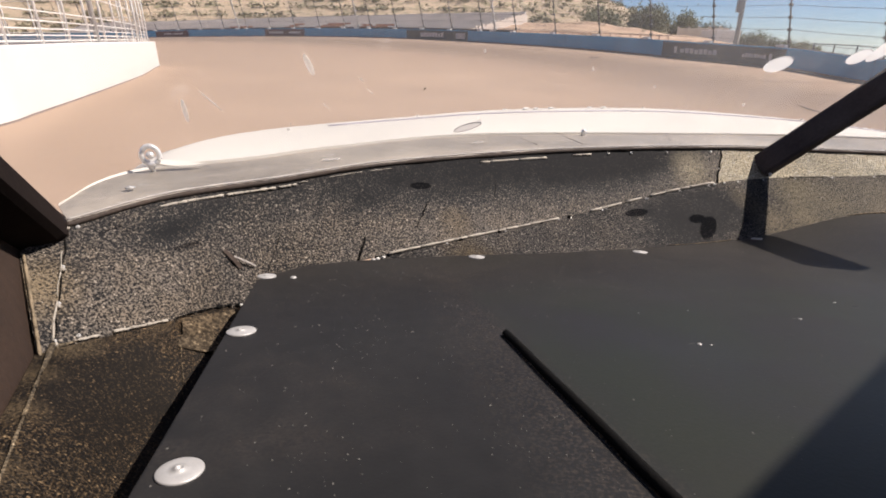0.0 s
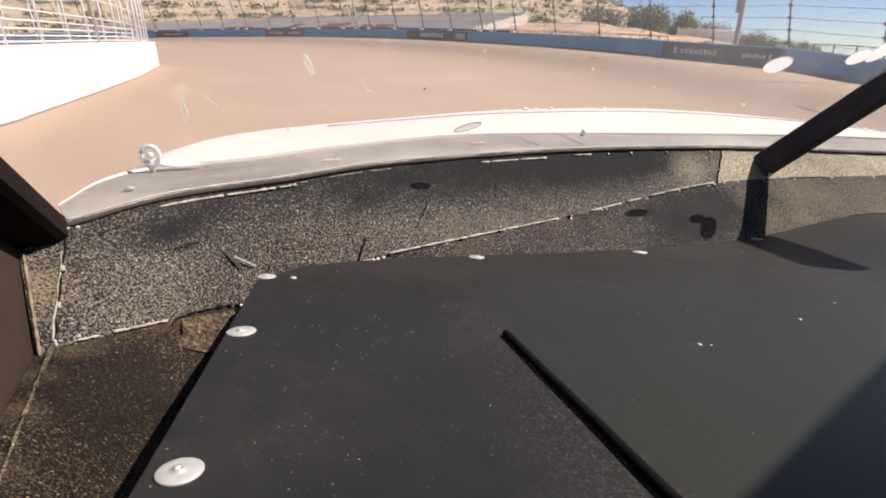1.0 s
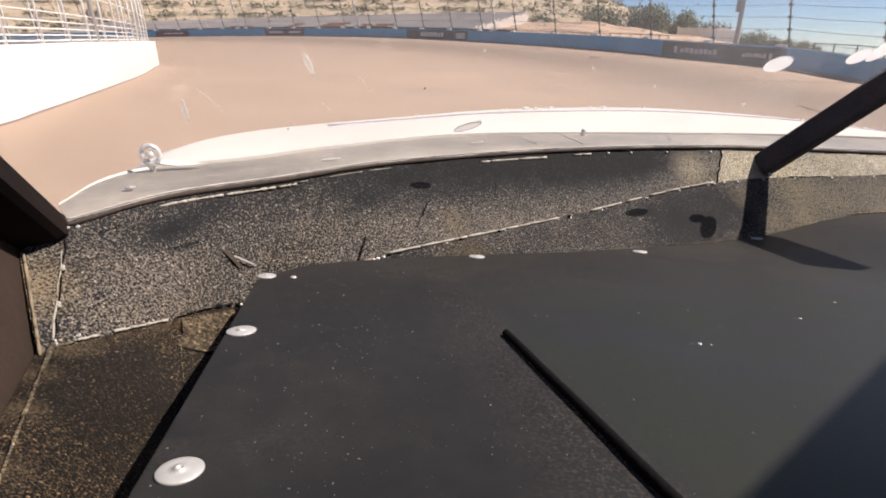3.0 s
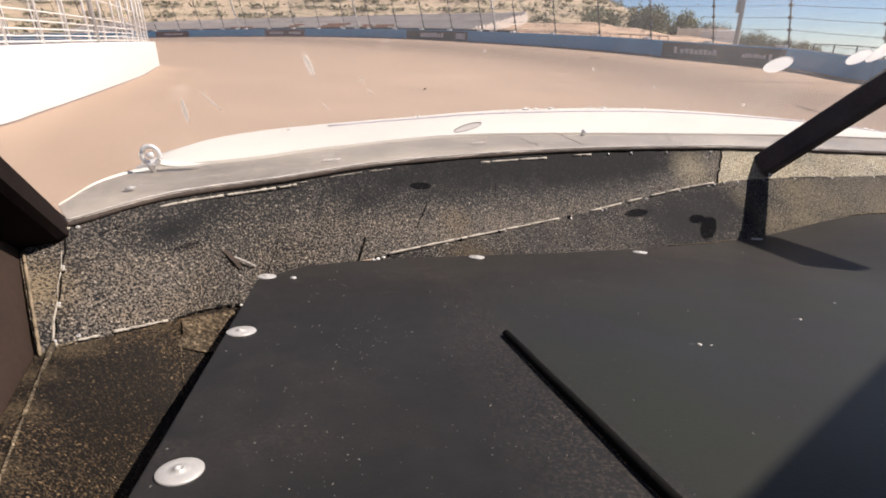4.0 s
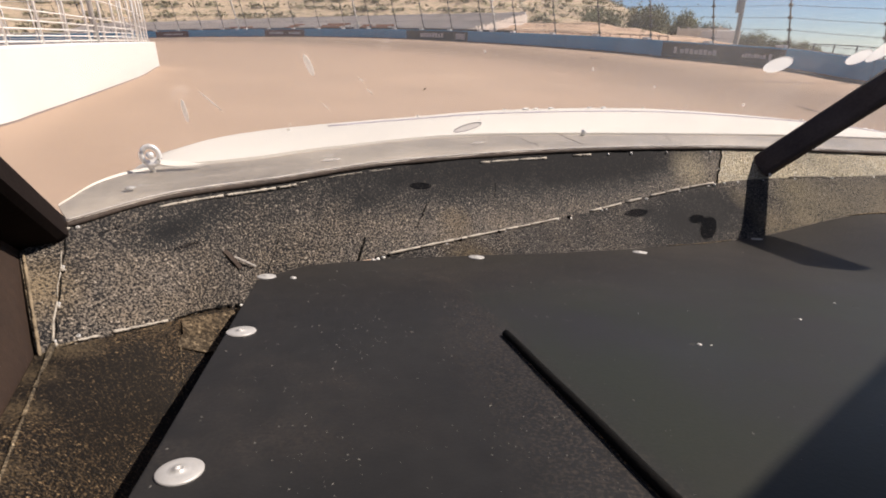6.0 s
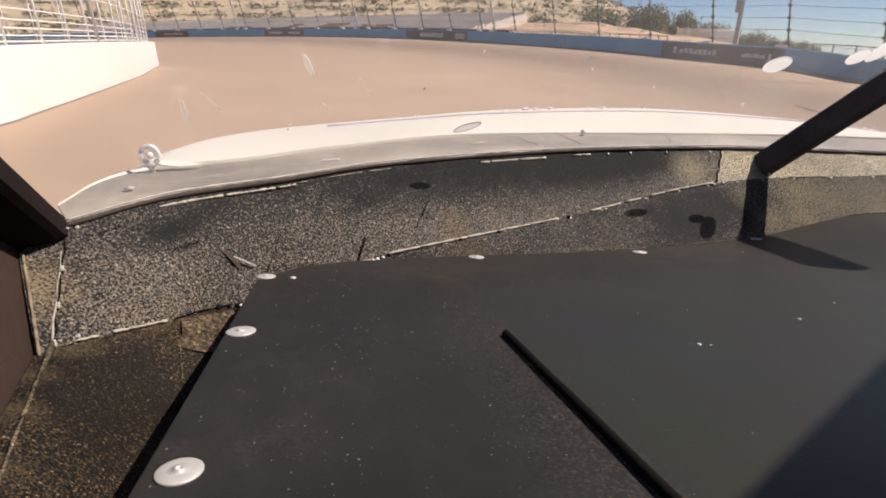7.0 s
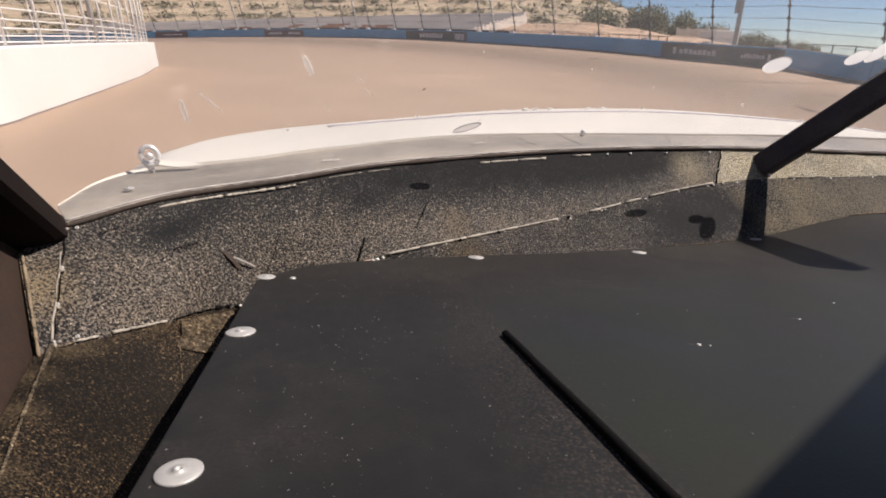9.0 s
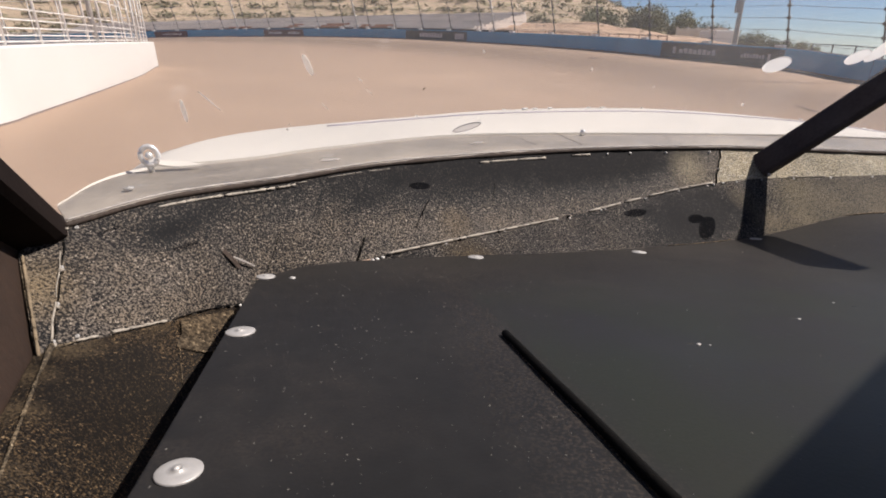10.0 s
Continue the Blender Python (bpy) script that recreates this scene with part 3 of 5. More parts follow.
def build_ground():
    g = np.linspace(-1, 1, 200)
    xs = np.sinh(g * 5.2) / math.sinh(5.2) * 2600
    ys = np.sinh(g * 5.2) / math.sinh(5.2) * 2600 + 30
    X, Y = np.meshgrid(xs, ys)
    z, d = ground_z(X.ravel(), Y.ravel())
    n = len(xs)
    verts = np.c_[X.ravel(), Y.ravel(), z]
    faces = [(i * n + j, i * n + j + 1, (i + 1) * n + j + 1, (i + 1) * n + j) for i in range(n - 1) for j in range(n - 1)]
    me = mesh_of("ground", verts, faces, asphalt_material())
    at1 = me.attributes.new("groove", "FLOAT", "POINT")
    at1.data.foreach_set("value", (np.exp(-((d - 9.0) / 6.0) ** 2) * 0.85).astype(np.float32))
    at2 = me.attributes.new("sand", "FLOAT", "POINT")
    at2.data.foreach_set("value", np.clip((-d - 2) / 3, 0, 1).astype(np.float32))
    return tagged(new("ground", me), "sun-bleached tan asphalt track with a darker worn groove", "track", kind="structure")


ground = build_ground()

M_WALL_BLUE = material("blue_barrier_paint", (0.060, 0.262, 0.47), 0.5, 0.0, 0.16, 0.9, 0.05, 30)
M_WALL_WHITE = material("white_wall_paint", (0.72, 0.70, 0.66), 0.7, 0.0, 0.08, 0.8, 0.1, 30)
M_GREY_FOOT = material("grey_brown_wall_foot", (0.20, 0.155, 0.13), 0.8, 0.0, 0.2, 2.0)
M_DARK_GAP = material("dark_wall_cap", (0.045, 0.045, 0.05), 0.7)
M_POST = material("galvanised_post", (0.48, 0.47, 0.45), 0.45, 0.4, 0.12, 3.0)
M_POST_DARK = material("weathered_dark_post", (0.10, 0.095, 0.09), 0.6, 0.3, 0.2, 3.0)
M_POST_PALE = material("pale_painted_steel", (0.84, 0.81, 0.76), 0.5, 0.0, 0.12, 3.0)
M_POST_GREY = material("grey_pole_paint", (0.24, 0.25, 0.26), 0.5, 0.2, 0.1, 2.0)
M_CABLE = material("fence_cable", (0.16, 0.155, 0.15), 0.5, 0.5, 0.1, 3.0)
M_CONCRETE = material("weathered_grandstand_concrete", (0.66, 0.585, 0.52), 0.85, 0.0, 0.14, 0.25, 0.2, 4)
M_BENCH = material("grey_bench_boards", (0.68, 0.62, 0.56), 0.7, 0.0, 0.2, 0.3)
M_RUST = material("faded_orange_paint", (0.40, 0.20, 0.12), 0.8, 0.0, 0.3, 0.8)
M_EARTH = material("dry_tan_earth", (0.37, 0.285, 0.195), 0.95, 0.0, 0.32, 0.05, 0.6, 1.5, spots=(0.22, 0.19, 0.11), spot_scale=0.30, spot_limit=0.55)
M_SCRUB = material("dusty_desert_scrub", (0.20, 0.18, 0.105), 0.9, 0.0, 0.4, 0.8, object_random=0.2)
M_SIGN_DARK = material("charcoal_banner", (0.055, 0.055, 0.06), 0.6, 0.0, 0.15, 2.0)
M_SIGN_MAROON = material("maroon_banner", (0.10, 0.045, 0.045), 0.6, 0.0, 0.2, 2.0)
M_SIGN_PALE = material("pale_banner_print", (0.55, 0.50, 0.50), 0.7, 0.0, 0.1, 2.0)


M_TRACK_MARK = material("black_track_mark", (0.085, 0.065, 0.052), 0.85, 0.0, 0.4, 2.0)


def track_mark(a, b, width):
    """A short dark mark that lies on the asphalt."""
    a, b = Vector((*a, 0)), Vector((*b, 0))
    d = (b - a).normalized()
    n = Vector((-d.y, d.x, 0))
    rows = []
    for s in (-0.5, 0.0, 0.5):
        row = []
        for i in range(15):
            t = i / 14
            p = a.lerp(b, t) + n * (s * width * (0.35 + 0.65 * math.sin(math.pi * t)) + 0.12 * width * math.sin(9 * t))
            row.append(Vector((p.x, p.y, float(ground_z(p.x, p.y)[0][0]) + 0.012)))
        rows.append(row)
    ob = sheet(rows, 0.006, M_TRACK_MARK, "track_mark", ground, "dark mark on the asphalt", down=Vector((0, 0, -1)))


# first a tyre mark; the thin second one is a fence post's painted shadow
for a, b, w in [((5.9, 46.6), (8.3, 44.4), 0.30), ((10.7, 15.9), (10.3, 14.2), 0.10)]:
    track_mark(a, b, w)


# ---- walls ----
def build_wall(name, line, height, thick, mat, label, out_sign, foot=False, cap=False):
    """A concrete barrier that follows a line over the ground, its face on the line."""
    top = tagged(new(name), label, "barrier", kind="structure")
    offs = []
    for i, p in enumerate(line):
        d = (line[min(i + 1, len(line) - 1)] - line[max(i - 1, 0)])
        d.z = 0
        d.normalize()
        offs.append(Vector((d.y, -d.x, 0)) * out_sign)
    prof = [(0.0, -0.3), (0.0, height - 0.03), (0.03, height), (thick - 0.03, height), (thick, height - 0.03), (thick, -0.3)]
    nv = len(prof)
    verts = [p + o * u + Vector((0, 0, h)) for p, o in zip(line, offs) for u, h in prof]
    faces = [(i * nv + k, (i + 1) * nv + k, (i + 1) * nv + k + 1, i * nv + k + 1) for i in range(len(line) - 1) for k in range(nv - 1)]
    faces += [tuple(range(nv)), tuple(range((len(line) - 1) * nv, len(line) * nv))[::-1]]
    me = mesh_of("barrier", verts, faces, mat, False)
    bm = bmesh.new()
    bm.from_mesh(me)
    bmesh.ops.recalc_face_normals(bm, faces=bm.faces)
    bm.to_mesh(me)
    bm.free()
    child("barrier", me, top)
    if foot:
        rows = [[p - o * 0.012 + Vector((0, 0, h)) for p, o in zip(line, offs)] for h in (0.0, 0.11)]
        sheet(rows, 0.02, M_GREY_FOOT, "scuffed_foot", top, "tyre-scuffed foot of the wall", down=Vector((0, 0.3, -0.9)))
    # dark strip on top, for the shaded gap between wall and fence
    if cap:
        rows = [[p + o * u + Vector((0, 0, height + 0.012)) for p, o in zip(line, offs)] for u in (0.06, thick - 0.02)]
        sheet(rows, 0.008, M_DARK_GAP, "cap_strip", top, "dark strip along the top")
    return top


WALL_H, INNER_H = 1.1, 1.12
wall_outer = build_wall("wall_outer", OUTER, WALL_H, 0.7, M_WALL_BLUE, "blue painted energy-absorbing barrier round the banked turn", 1, foot=True, cap=True)
wall_inner = build_wall("wall_inner", INNER, INNER_H, 0.4, M_WALL_WHITE, "white painted concrete wall along the inside of the track", -1)


INNER_OUT = [Vector(((b - a).y, -(b - a).x, 0)).normalized() for a, b in zip(INNER, INNER[1:])]
# thin dark line along the foot of the inner wall
sheet([[p + o * off + Vector((0, 0, h)) for p, o in zip(INNER, INNER_OUT)] for h, off in ((0.0, 0.02), (0.03, 0.006))], 0.02, M_GREY_FOOT, "dark_foot", wall_inner, "thin dark line along the wall's foot", down=Vector((-0.9, 0, -0.3)))


def joint_lines():
    """Seams between the barrier's panels."""
    for p, d in along(OUTER, 6.0, 2.0):
        o = Vector((d.y, -d.x, 0))
        bm = box_bm((0.02, 0.014, WALL_H - 0.14), Matrix.Translation(p + o * 0.001 + Vector((0, 0, 0.12 + (WALL_H - 0.14) / 2))) @ Matrix.Rotation(math.atan2(d.y, d.x), 4, "Z"))
        part("panel_seam", bm, M_DARK_GAP, wall_outer)


joint_lines()


def gap_shade_band():
    """A low dark band that stands in for the shaded gap behind the top of the barrier's far half."""
    rows = []
    for u, h in ((0.62, WALL_H - 0.02), (0.62, WALL_H + 0.20), (0.70, WALL_H + 0.20)):
        rows.append([outer_at(0.50 + 0.45 * i / 60)[0] + outer_at(0.50 + 0.45 * i / 60)[2] * u + Vector((0, 0, h)) for i in range(61)])
    sheet(rows, 0.02, M_DARK_GAP, "gap_shade_band", wall_outer, "dark band for the shaded gap behind the barrier", down=outer_at(0.7)[2], smooth=False)


gap_shade_band()


# ---- catch fences ----
def build_fence(name, line, base_h, set_back, out_sign, step, start, height, lean, label, heavy_at, mat, cables, blocks=True, slant=0.0):
    top = tagged(new(name), label, "fence", kind="structure")
    spots = [(p, d, False) for p, d in along(line, step, start)] + [(p, d, True) for p, d in along(line, heavy_at[1], heavy_at[0])]

    def post_bm(heavy):
        r = (0.085 if heavy else 0.045) if blocks else (0.06 if heavy else 0.03)
        pts = [(0, lean * k + slant * h * height, h * height) for k, h in ((0, 0), (0, 0.35), (0, 0.7), (0.25, 0.84), (0.62, 0.95), (1, 1))]
        bm = tube_bm(pts, r, 8)
        for h in cables:
            if blocks and h < height * 0.7:
                box_bm((r * 3.6, r * 3.6, 0.15), Matrix.Translation((0, slant * h, h)), 0.0, bm)
        return bm
    light, heavy_post, block = None, None, None
    tops = []
    for p, d, heavy in spots:
        o = Vector((d.y, -d.x, 0)) * out_sign
        q = p + o * set_back + Vector((0, 0, base_h - 0.02))
        m = Matrix.Translation(q) @ Matrix((( d.x, -o.x, 0), (d.y, -o.y, 0), (0, 0, 1))).to_4x4()
        src = heavy_post if heavy else light
        if src is None:
            src = part("post", post_bm(heavy), M_POST if heavy else mat, top, "thick pale steel post" if heavy else "", True)
            if heavy:
                heavy_post = src
            else:
                light = src
            ob = src
        else:
            ob = new("post", src.data)
            ob.parent = top
        ob.matrix_basis = m
        if blocks:
            if block is None:
                block = part("base_block", box_bm((0.55, 0.30, 0.16), None, 0.02), M_WALL_WHITE, top)
                bo = block
            else:
                bo = new("base_block", block.data)
                bo.parent = top
            bo.matrix_basis = m @ Matrix.Translation((0.25, 0.22, 0.10))
        if not heavy:
            tops.append((q, o))
    for h in cables:
        k = max(0.0, (h / height - 0.7) / 0.3)
        pts = [q - o * (lean * k ** 1.3 + slant * h) + Vector((0, 0, h)) for q, o in tops]
        fine = []
        for a, b in zip(pts, pts[1:]):
            fine += [a, a.lerp(b, 0.5) - Vector((0, 0, 0.025 if blocks else 0.004))]
        fine.append(pts[-1])
        part("cable", tube_bm(fine, 0.011 if blocks else 0.014, 4), M_CABLE if blocks else M_POST_PALE, top)
    return top


build_fence("outer_catch_fence", OUTER, WALL_H, 0.45, 1, 5.12, 4.65, 6.4, 1.3, "tall steel catch fence with curved posts and cables on the blue barrier", (53.8, 25.0), M_POST_DARK,
            [0.35 + 0.62 * i for i in range(9)], slant=0.25)
build_fence("inner_catch_fence", INNER, INNER_H, 0.2, -1, 1.7, 1.1, 4.2, 0.0, "pale steel catch fence with rails on the white wall", (4.0, 7.8), M_POST_PALE,
            [0.08, 0.18, 0.30, 0.44, 0.62, 1.1, 1.9, 2.8, 3.7], blocks=False)


# ---- banners on the outer wall ----
def cut(bars):
    """Cuts each long bar into eight short blocks with narrow gaps."""
    out = []
    for a, b, lo, hi in bars:
        n = 8 if b - a > 0.15 else 1
        out += [(a + (b - a) * k / n, a + (b - a) * (k + 0.78) / n, lo, hi - 0.06 * (k % 3 == 1)) for k in range(n)]
    return out


def build_banner(name, s0, s1, mat, label, bars):
    """A banner that lies on the face of the barrier; bars: (start, end, low, high) in shares of its length and height."""
    top = tagged(new(name), label, "banner")

    def strip(a, b, lo, hi, off):
        rows = []
        for h in (lo, hi):
            row = []
            for i in range(9):
                p, d, o = outer_at(s0 + (s1 - s0) * (a + (b - a) * i / 8))
                row.append(p - o * off + Vector((0, 0, 0.10 + (WALL_H - 0.16) * h)))
            rows.append(row)
        return rows
    sheet(strip(0, 1, 0, 1, 0.03), 0.01, mat, "cloth", top, down=outer_at((s0 + s1) / 2)[2])
    for a, b, lo, hi in cut(bars):
        sheet(strip(a, b, lo, hi, 0.037), 0.004, M_SIGN_PALE, "print_bar", top, "pale printed bar", down=outer_at((s0 + s1) / 2)[2])
    return top


# ---- stands, hill and scrub behind the wall ----
def build_stand(name, s0, s1, gap, depth, rise, rows_n, label, marks=()):
    """A bank of terraced benches that follows the outer wall."""
    top = tagged(new(name), label, "grandstand")
    n = max(6, int((s1 - s0) * 140))
    cross = []
    for i in range(n + 1):
        p, d, o = outer_at(s0 + (s1 - s0) * i / n)
        base = p + o * gap
        prof = [base + Vector((0, 0, -1.5)), base + Vector((0, 0, 0.5))]
        for r in range(rows_n):
            a, b = r / rows_n, (r + 1) / rows_n
            prof += [base + o * depth * a + Vector((0, 0, 0.5 + rise * b)), base + o * depth * b + Vector((0, 0, 0.5 + rise * b))]
        prof.append(base + o * depth + Vector((0, 0, -1.5)))
        cross.append(prof)
    nv = len(cross[0])
    verts = [v for c in cross for v in c]
    faces = [(i * nv + k, (i + 1) * nv + k, (i + 1) * nv + (k + 1) % nv, i * nv + (k + 1) % nv) for i in range(n) for k in range(nv)]
    faces += [tuple(range(nv)), tuple(range(n * nv, (n + 1) * nv))[::-1]]
    me = mesh_of("terrace", verts, faces, M_CONCRETE, False)
    bm = bmesh.new()
    bm.from_mesh(me)
    bmesh.ops.recalc_face_normals(bm, faces=bm.faces)
    bm.to_mesh(me)
    bm.free()
    child("terrace", me, top)
    for r in range(rows_n):
        a = (r + 0.55) / rows_n
        rows = []
        for u in (0.0, 0.28):
            rows.append([outer_at(s0 + (s1 - s0) * i / n)[0] + outer_at(s0 + (s1 - s0) * i / n)[2] * (gap + depth * a + u) + Vector((0, 0, 0.5 + rise * (r + 1) / rows_n + 0.30)) for i in range(n + 1)])
        sheet(rows, 0.30, M_BENCH, "bench", top, down=Vector((0, 0, -1)))
    for sa, sb, ra, rb in marks:
        for r in range(ra, rb):
            pts = []
            for h in (0.02, 0.92):
                pts.append([outer_at(sa + (sb - sa) * i / 6)[0] + outer_at(sa + (sb - sa) * i / 6)[2] * (gap + depth * r / rows_n - 0.02) + Vector((0, 0, 0.5 + rise * (r + h) / rows_n)) for i in range(7)])
            sheet(pts, 0.01, M_RUST, "painted_riser", top, "faded orange paint on the terrace", down=outer_at(sa)[2])
            pts = []
            for h in (0.02, 0.30):
                pts.append([outer_at(sa + (sb - sa) * i / 6)[0] + outer_at(sa + (sb - sa) * i / 6)[2] * (gap + depth * (r + 0.55) / rows_n - 0.02) + Vector((0, 0, 0.5 + rise * (r + 1) / rows_n + h)) for i in range(7)])
            sheet(pts, 0.01, M_RUST, "painted_bench", top, "faded orange paint on the benches", down=outer_at(sa)[2])
    return top


def build_hill():
    """Dry hills all along behind the stands."""
    na, nr = 150, 26
    verts = []
    for j in range(nr + 1):
        for i in range(na + 1):
            az = radians(-75 + 106 * i / na)
            r = 118 + 330 * (j / nr)
            x, y = r * math.sin(az), r * math.cos(az)
            deg = math.degrees(az)
            top_h = 50.0 if deg < 3 else 50.0 - 2.05 * (deg - 3)
            fade = 1.0
            s = min(1, j / nr * 1.35)
            s = s * s * (3 - 2 * s)
            h = top_h * fade * s * (1 + 0.3 * noise.noise(Vector((x * 0.012, y * 0.012, 0)))) + 1.8 * s * noise.noise(Vector((x * 0.06, y * 0.06, 3)))
            verts.append((x, y, h - 0.6 * (1 - s) - 0.25 * max(0, deg - 20)))
    n = na + 1
    faces = [(j * n + i, j * n + i + 1, (j + 1) * n + i + 1, (j + 1) * n + i) for j in range(nr) for i in range(na)]
    me = mesh_of("hillside", verts, faces, M_EARTH)
    tagged(new("hillside", me), "dry tan desert hillside behind the track", "hill", kind="structure")
    return [Vector(v) for v in verts]


hill_points = build_hill()


def build_scrub():
    """Scrub over the hill in one mesh: nobody could count it."""
    rnd = np.random.default_rng(11)
    quad = np.array(((-1, -0.3), (0.1, -0.8), (1, 0.1), (0.2, 0.9)))
    low = hill_points[151 * 2:]
    verts = []
    for k in range(6000):
        p = low[int(rnd.integers(len(low)))]
        q = np.array((p.x, p.y, p.z - 0.15)) + np.append(rnd.uniform(-3, 3, 2), 0)
        s = rnd.uniform(0.6, 2.2)
        c = rnd.normal(0, 0.42, (26, 3)) * (1, 1, 0.7) + (0, 0, 0.35)
        c[:, 2] = np.abs(c[:, 2])
        nrm = rnd.normal(0, 1, (26, 3)) + (0, 0, 0.4)
        nrm /= np.linalg.norm(nrm, axis=1)[:, None]
        side = np.cross(nrm, (0.3, 0.8, 0.52))
        side /= np.linalg.norm(side, axis=1)[:, None]
        up = np.cross(nrm, side)
        size = rnd.uniform(0.12, 0.26, (26, 1, 1))
        leaf = c[:, None] + size * (side[:, None] * quad[None, :, :1] + up[:, None] * quad[None, :, 1:])
        verts.append((leaf * (s * 1.3, s * 1.3, s) + q).reshape(-1, 3))
    verts = np.concatenate(verts)
    faces = np.arange(len(verts)).reshape(-1, 4).tolist()
    me = mesh_of("desert_scrub", verts.tolist(), faces, M_SCRUB, False)
    tagged(new("desert_scrub", me), "dusty olive desert bushes scattered over the hill", "bushes", kind="stuff")


build_scrub()


build_banner("charcoal_banner", 0.1955, 0.3312, M_SIGN_DARK, "long charcoal banner with two pale prints on the blue barrier",
             [(0.10, 0.13, 0.30, 0.70), (0.15, 0.36, 0.38, 0.62), (0.56, 0.86, 0.34, 0.66), (0.88, 0.91, 0.28, 0.74)])
build_banner("grey_banner", 0.545, 0.6124, M_SIGN_DARK, "charcoal banner with pale prints on the blue barrier",
             [(0.05, 0.20, 0.15, 0.80), (0.40, 0.78, 0.25, 0.75)])
build_banner("maroon_banner", 0.7251, 0.7692, M_SIGN_MAROON, "dark maroon banner with pale prints on the blue barrier", [(0.1, 0.4, 0.35, 0.65), (0.55, 0.9, 0.35, 0.65)])
build_banner("far_maroon_banner", 0.8516, 0.878, M_SIGN_MAROON, "far dark maroon banner on the blue barrier", [(0.2, 0.8, 0.4, 0.6)])
build_stand("long_grandstand", 0.605, 0.95, 7.0, 14.0, 2.9, 10, "weathered grey concrete grandstand with faded orange painted patches",
            [(0.69, 0.708, 0, 4), (0.712, 0.722, 1, 4), (0.74, 0.765, 1, 5), (0.79, 0.80, 2, 5), (0.84, 0.86, 1, 4)])

M_BARK = material("tree_bark", (0.13, 0.10, 0.075), 0.9, 0.0, 0.3, 3.0)
M_LEAF = material("dusty_green_leaves", (0.17, 0.175, 0.10), 0.8, 0.0, 0.35, 1.5, object_random=0.2)
M_BEIGE = material("beige_block_wall", (0.74, 0.66, 0.56), 0.9, 0.0, 0.12, 0.6)
M_TRUCK = material("white_truck_box", (0.74, 0.73, 0.71), 0.5, 0.0, 0.06, 1.0)


def build_tree(x, y, height, spread, seed):
    """A low desert tree: forked trunk and a loose crown of small leaf clumps."""
    rnd = random.Random(seed)
    top = tagged(new("desert_tree"), "bushy dusty green desert tree beyond the track", "tree", "trees beyond the track")
    top.location = (x, y, float(ground_z(x, y)[0][0]) - 0.1)
    bm = tube_bm([(0, 0, 0), (0.1, 0.05, height * 0.25), (0.05, 0, height * 0.5)], [0.16, 0.12, 0.08], 7)
    ends = []
    for k in range(6):
        a = rnd.uniform(0, 6.28)
        e = Vector((math.cos(a) * spread * 0.6, math.sin(a) * spread * 0.6, height * rnd.uniform(0.55, 0.9)))
        ends.append(e)
        tube_bm([(0.08, 0.03, height * 0.25), Vector((0, 0, height * 0.35)).lerp(e, 0.5), e], [0.09, 0.06, 0.025], 5, 0, bm)
    part("trunk", bm, M_BARK, top, "", True)
    bm = bmesh.new()
    for _ in range(4200):
        e = rnd.choice(ends)
        c = e + Vector((rnd.gauss(0, spread * 0.24), rnd.gauss(0, spread * 0.24), rnd.gauss(-height * 0.14, height * 0.17)))
        c.z = max(height * 0.06, c.z)
        nrm = Vector((rnd.gauss(0, 1), rnd.gauss(0, 1), rnd.gauss(0.3, 1))).normalized()
        u = nrm.orthogonal().normalized()
        w = nrm.cross(u)
        s = rnd.uniform(0.035, 0.070) * height ** 0.7
        bm.faces.new([bm.verts.new(c + u * s * p + w * s * q) for p, q in ((-1, 0), (-0.2, -0.6), (1, 0.1), (0.1, 0.7))])
    part("crown", bm, M_LEAF, top, "loose crown of dusty leaves")
    return top


for k, (x, y, h, sp) in enumerate(((36.5, 88, 4.6, 3.0), (31.5, 86, 5.2, 3.2), (40.5, 92, 4.2, 2.8), (44.0, 90, 3.8, 2.4), (40, 72, 2.9, 2.2), (43.5, 71, 2.4, 1.8), (46.5, 70, 1.9, 1.6), (27.0, 95, 5.6, 3.2), (34.5, 95, 5.4, 3.0))):
    build_tree(x, y, h, sp, 40 + k)


def build_yard():
    """A low block wall with a white box truck body beyond the barrier."""
    yard = tagged(new("block_wall"), "low beige block wall beyond the track", "wall")
    z = float(ground_z(30, 64)[0][0]) - 0.1
    for i in range(5):
        a = Vector((28.4, 67.0, 0)).lerp(Vector((33.6, 65.0, 0)), i / 5)
        part("wall_panel", box_bm((1.10, 0.2, 2.4), Matrix.Translation((a.x + 0.55, a.y, z + 1.2)) @ Matrix.Rotation(-0.36, 4, "Z"), 0.02), M_BEIGE, yard)
        part("pilaster", box_bm((0.22, 0.3, 2.6), Matrix.Translation((a.x, a.y - 0.08, z + 1.3)) @ Matrix.Rotation(-0.36, 4, "Z"), 0.02), M_BEIGE, yard)
    box = tagged(new("box_trailer"), "small white box trailer parked beyond the track", "trailer")
    box.location = (30.3, 60.5, z)
    tall = 1.7 - z
    part("body", box_bm((2.6, 3.6, tall), Matrix.Translation((0, 0, 0.5 + tall / 2)), 0.06), M_TRUCK, box)
    part("chassis", box_bm((1.5, 3.4, 0.16), Matrix.Translation((0, 0, 0.42))), M_DARK_GAP, box)
    for sx in (-0.85, 0.85):
        part("wheel", lathe_bm([(0, -0.1), (0.33, -0.1), (0.36, -0.05), (0.36, 0.05), (0.33, 0.1), (0, 0.1)], 16, Matrix.Translation((sx, 0, 0.36)) @ Matrix.Rotation(math.pi / 2, 4, "Y")), M_RUBBER, box)


build_yard()


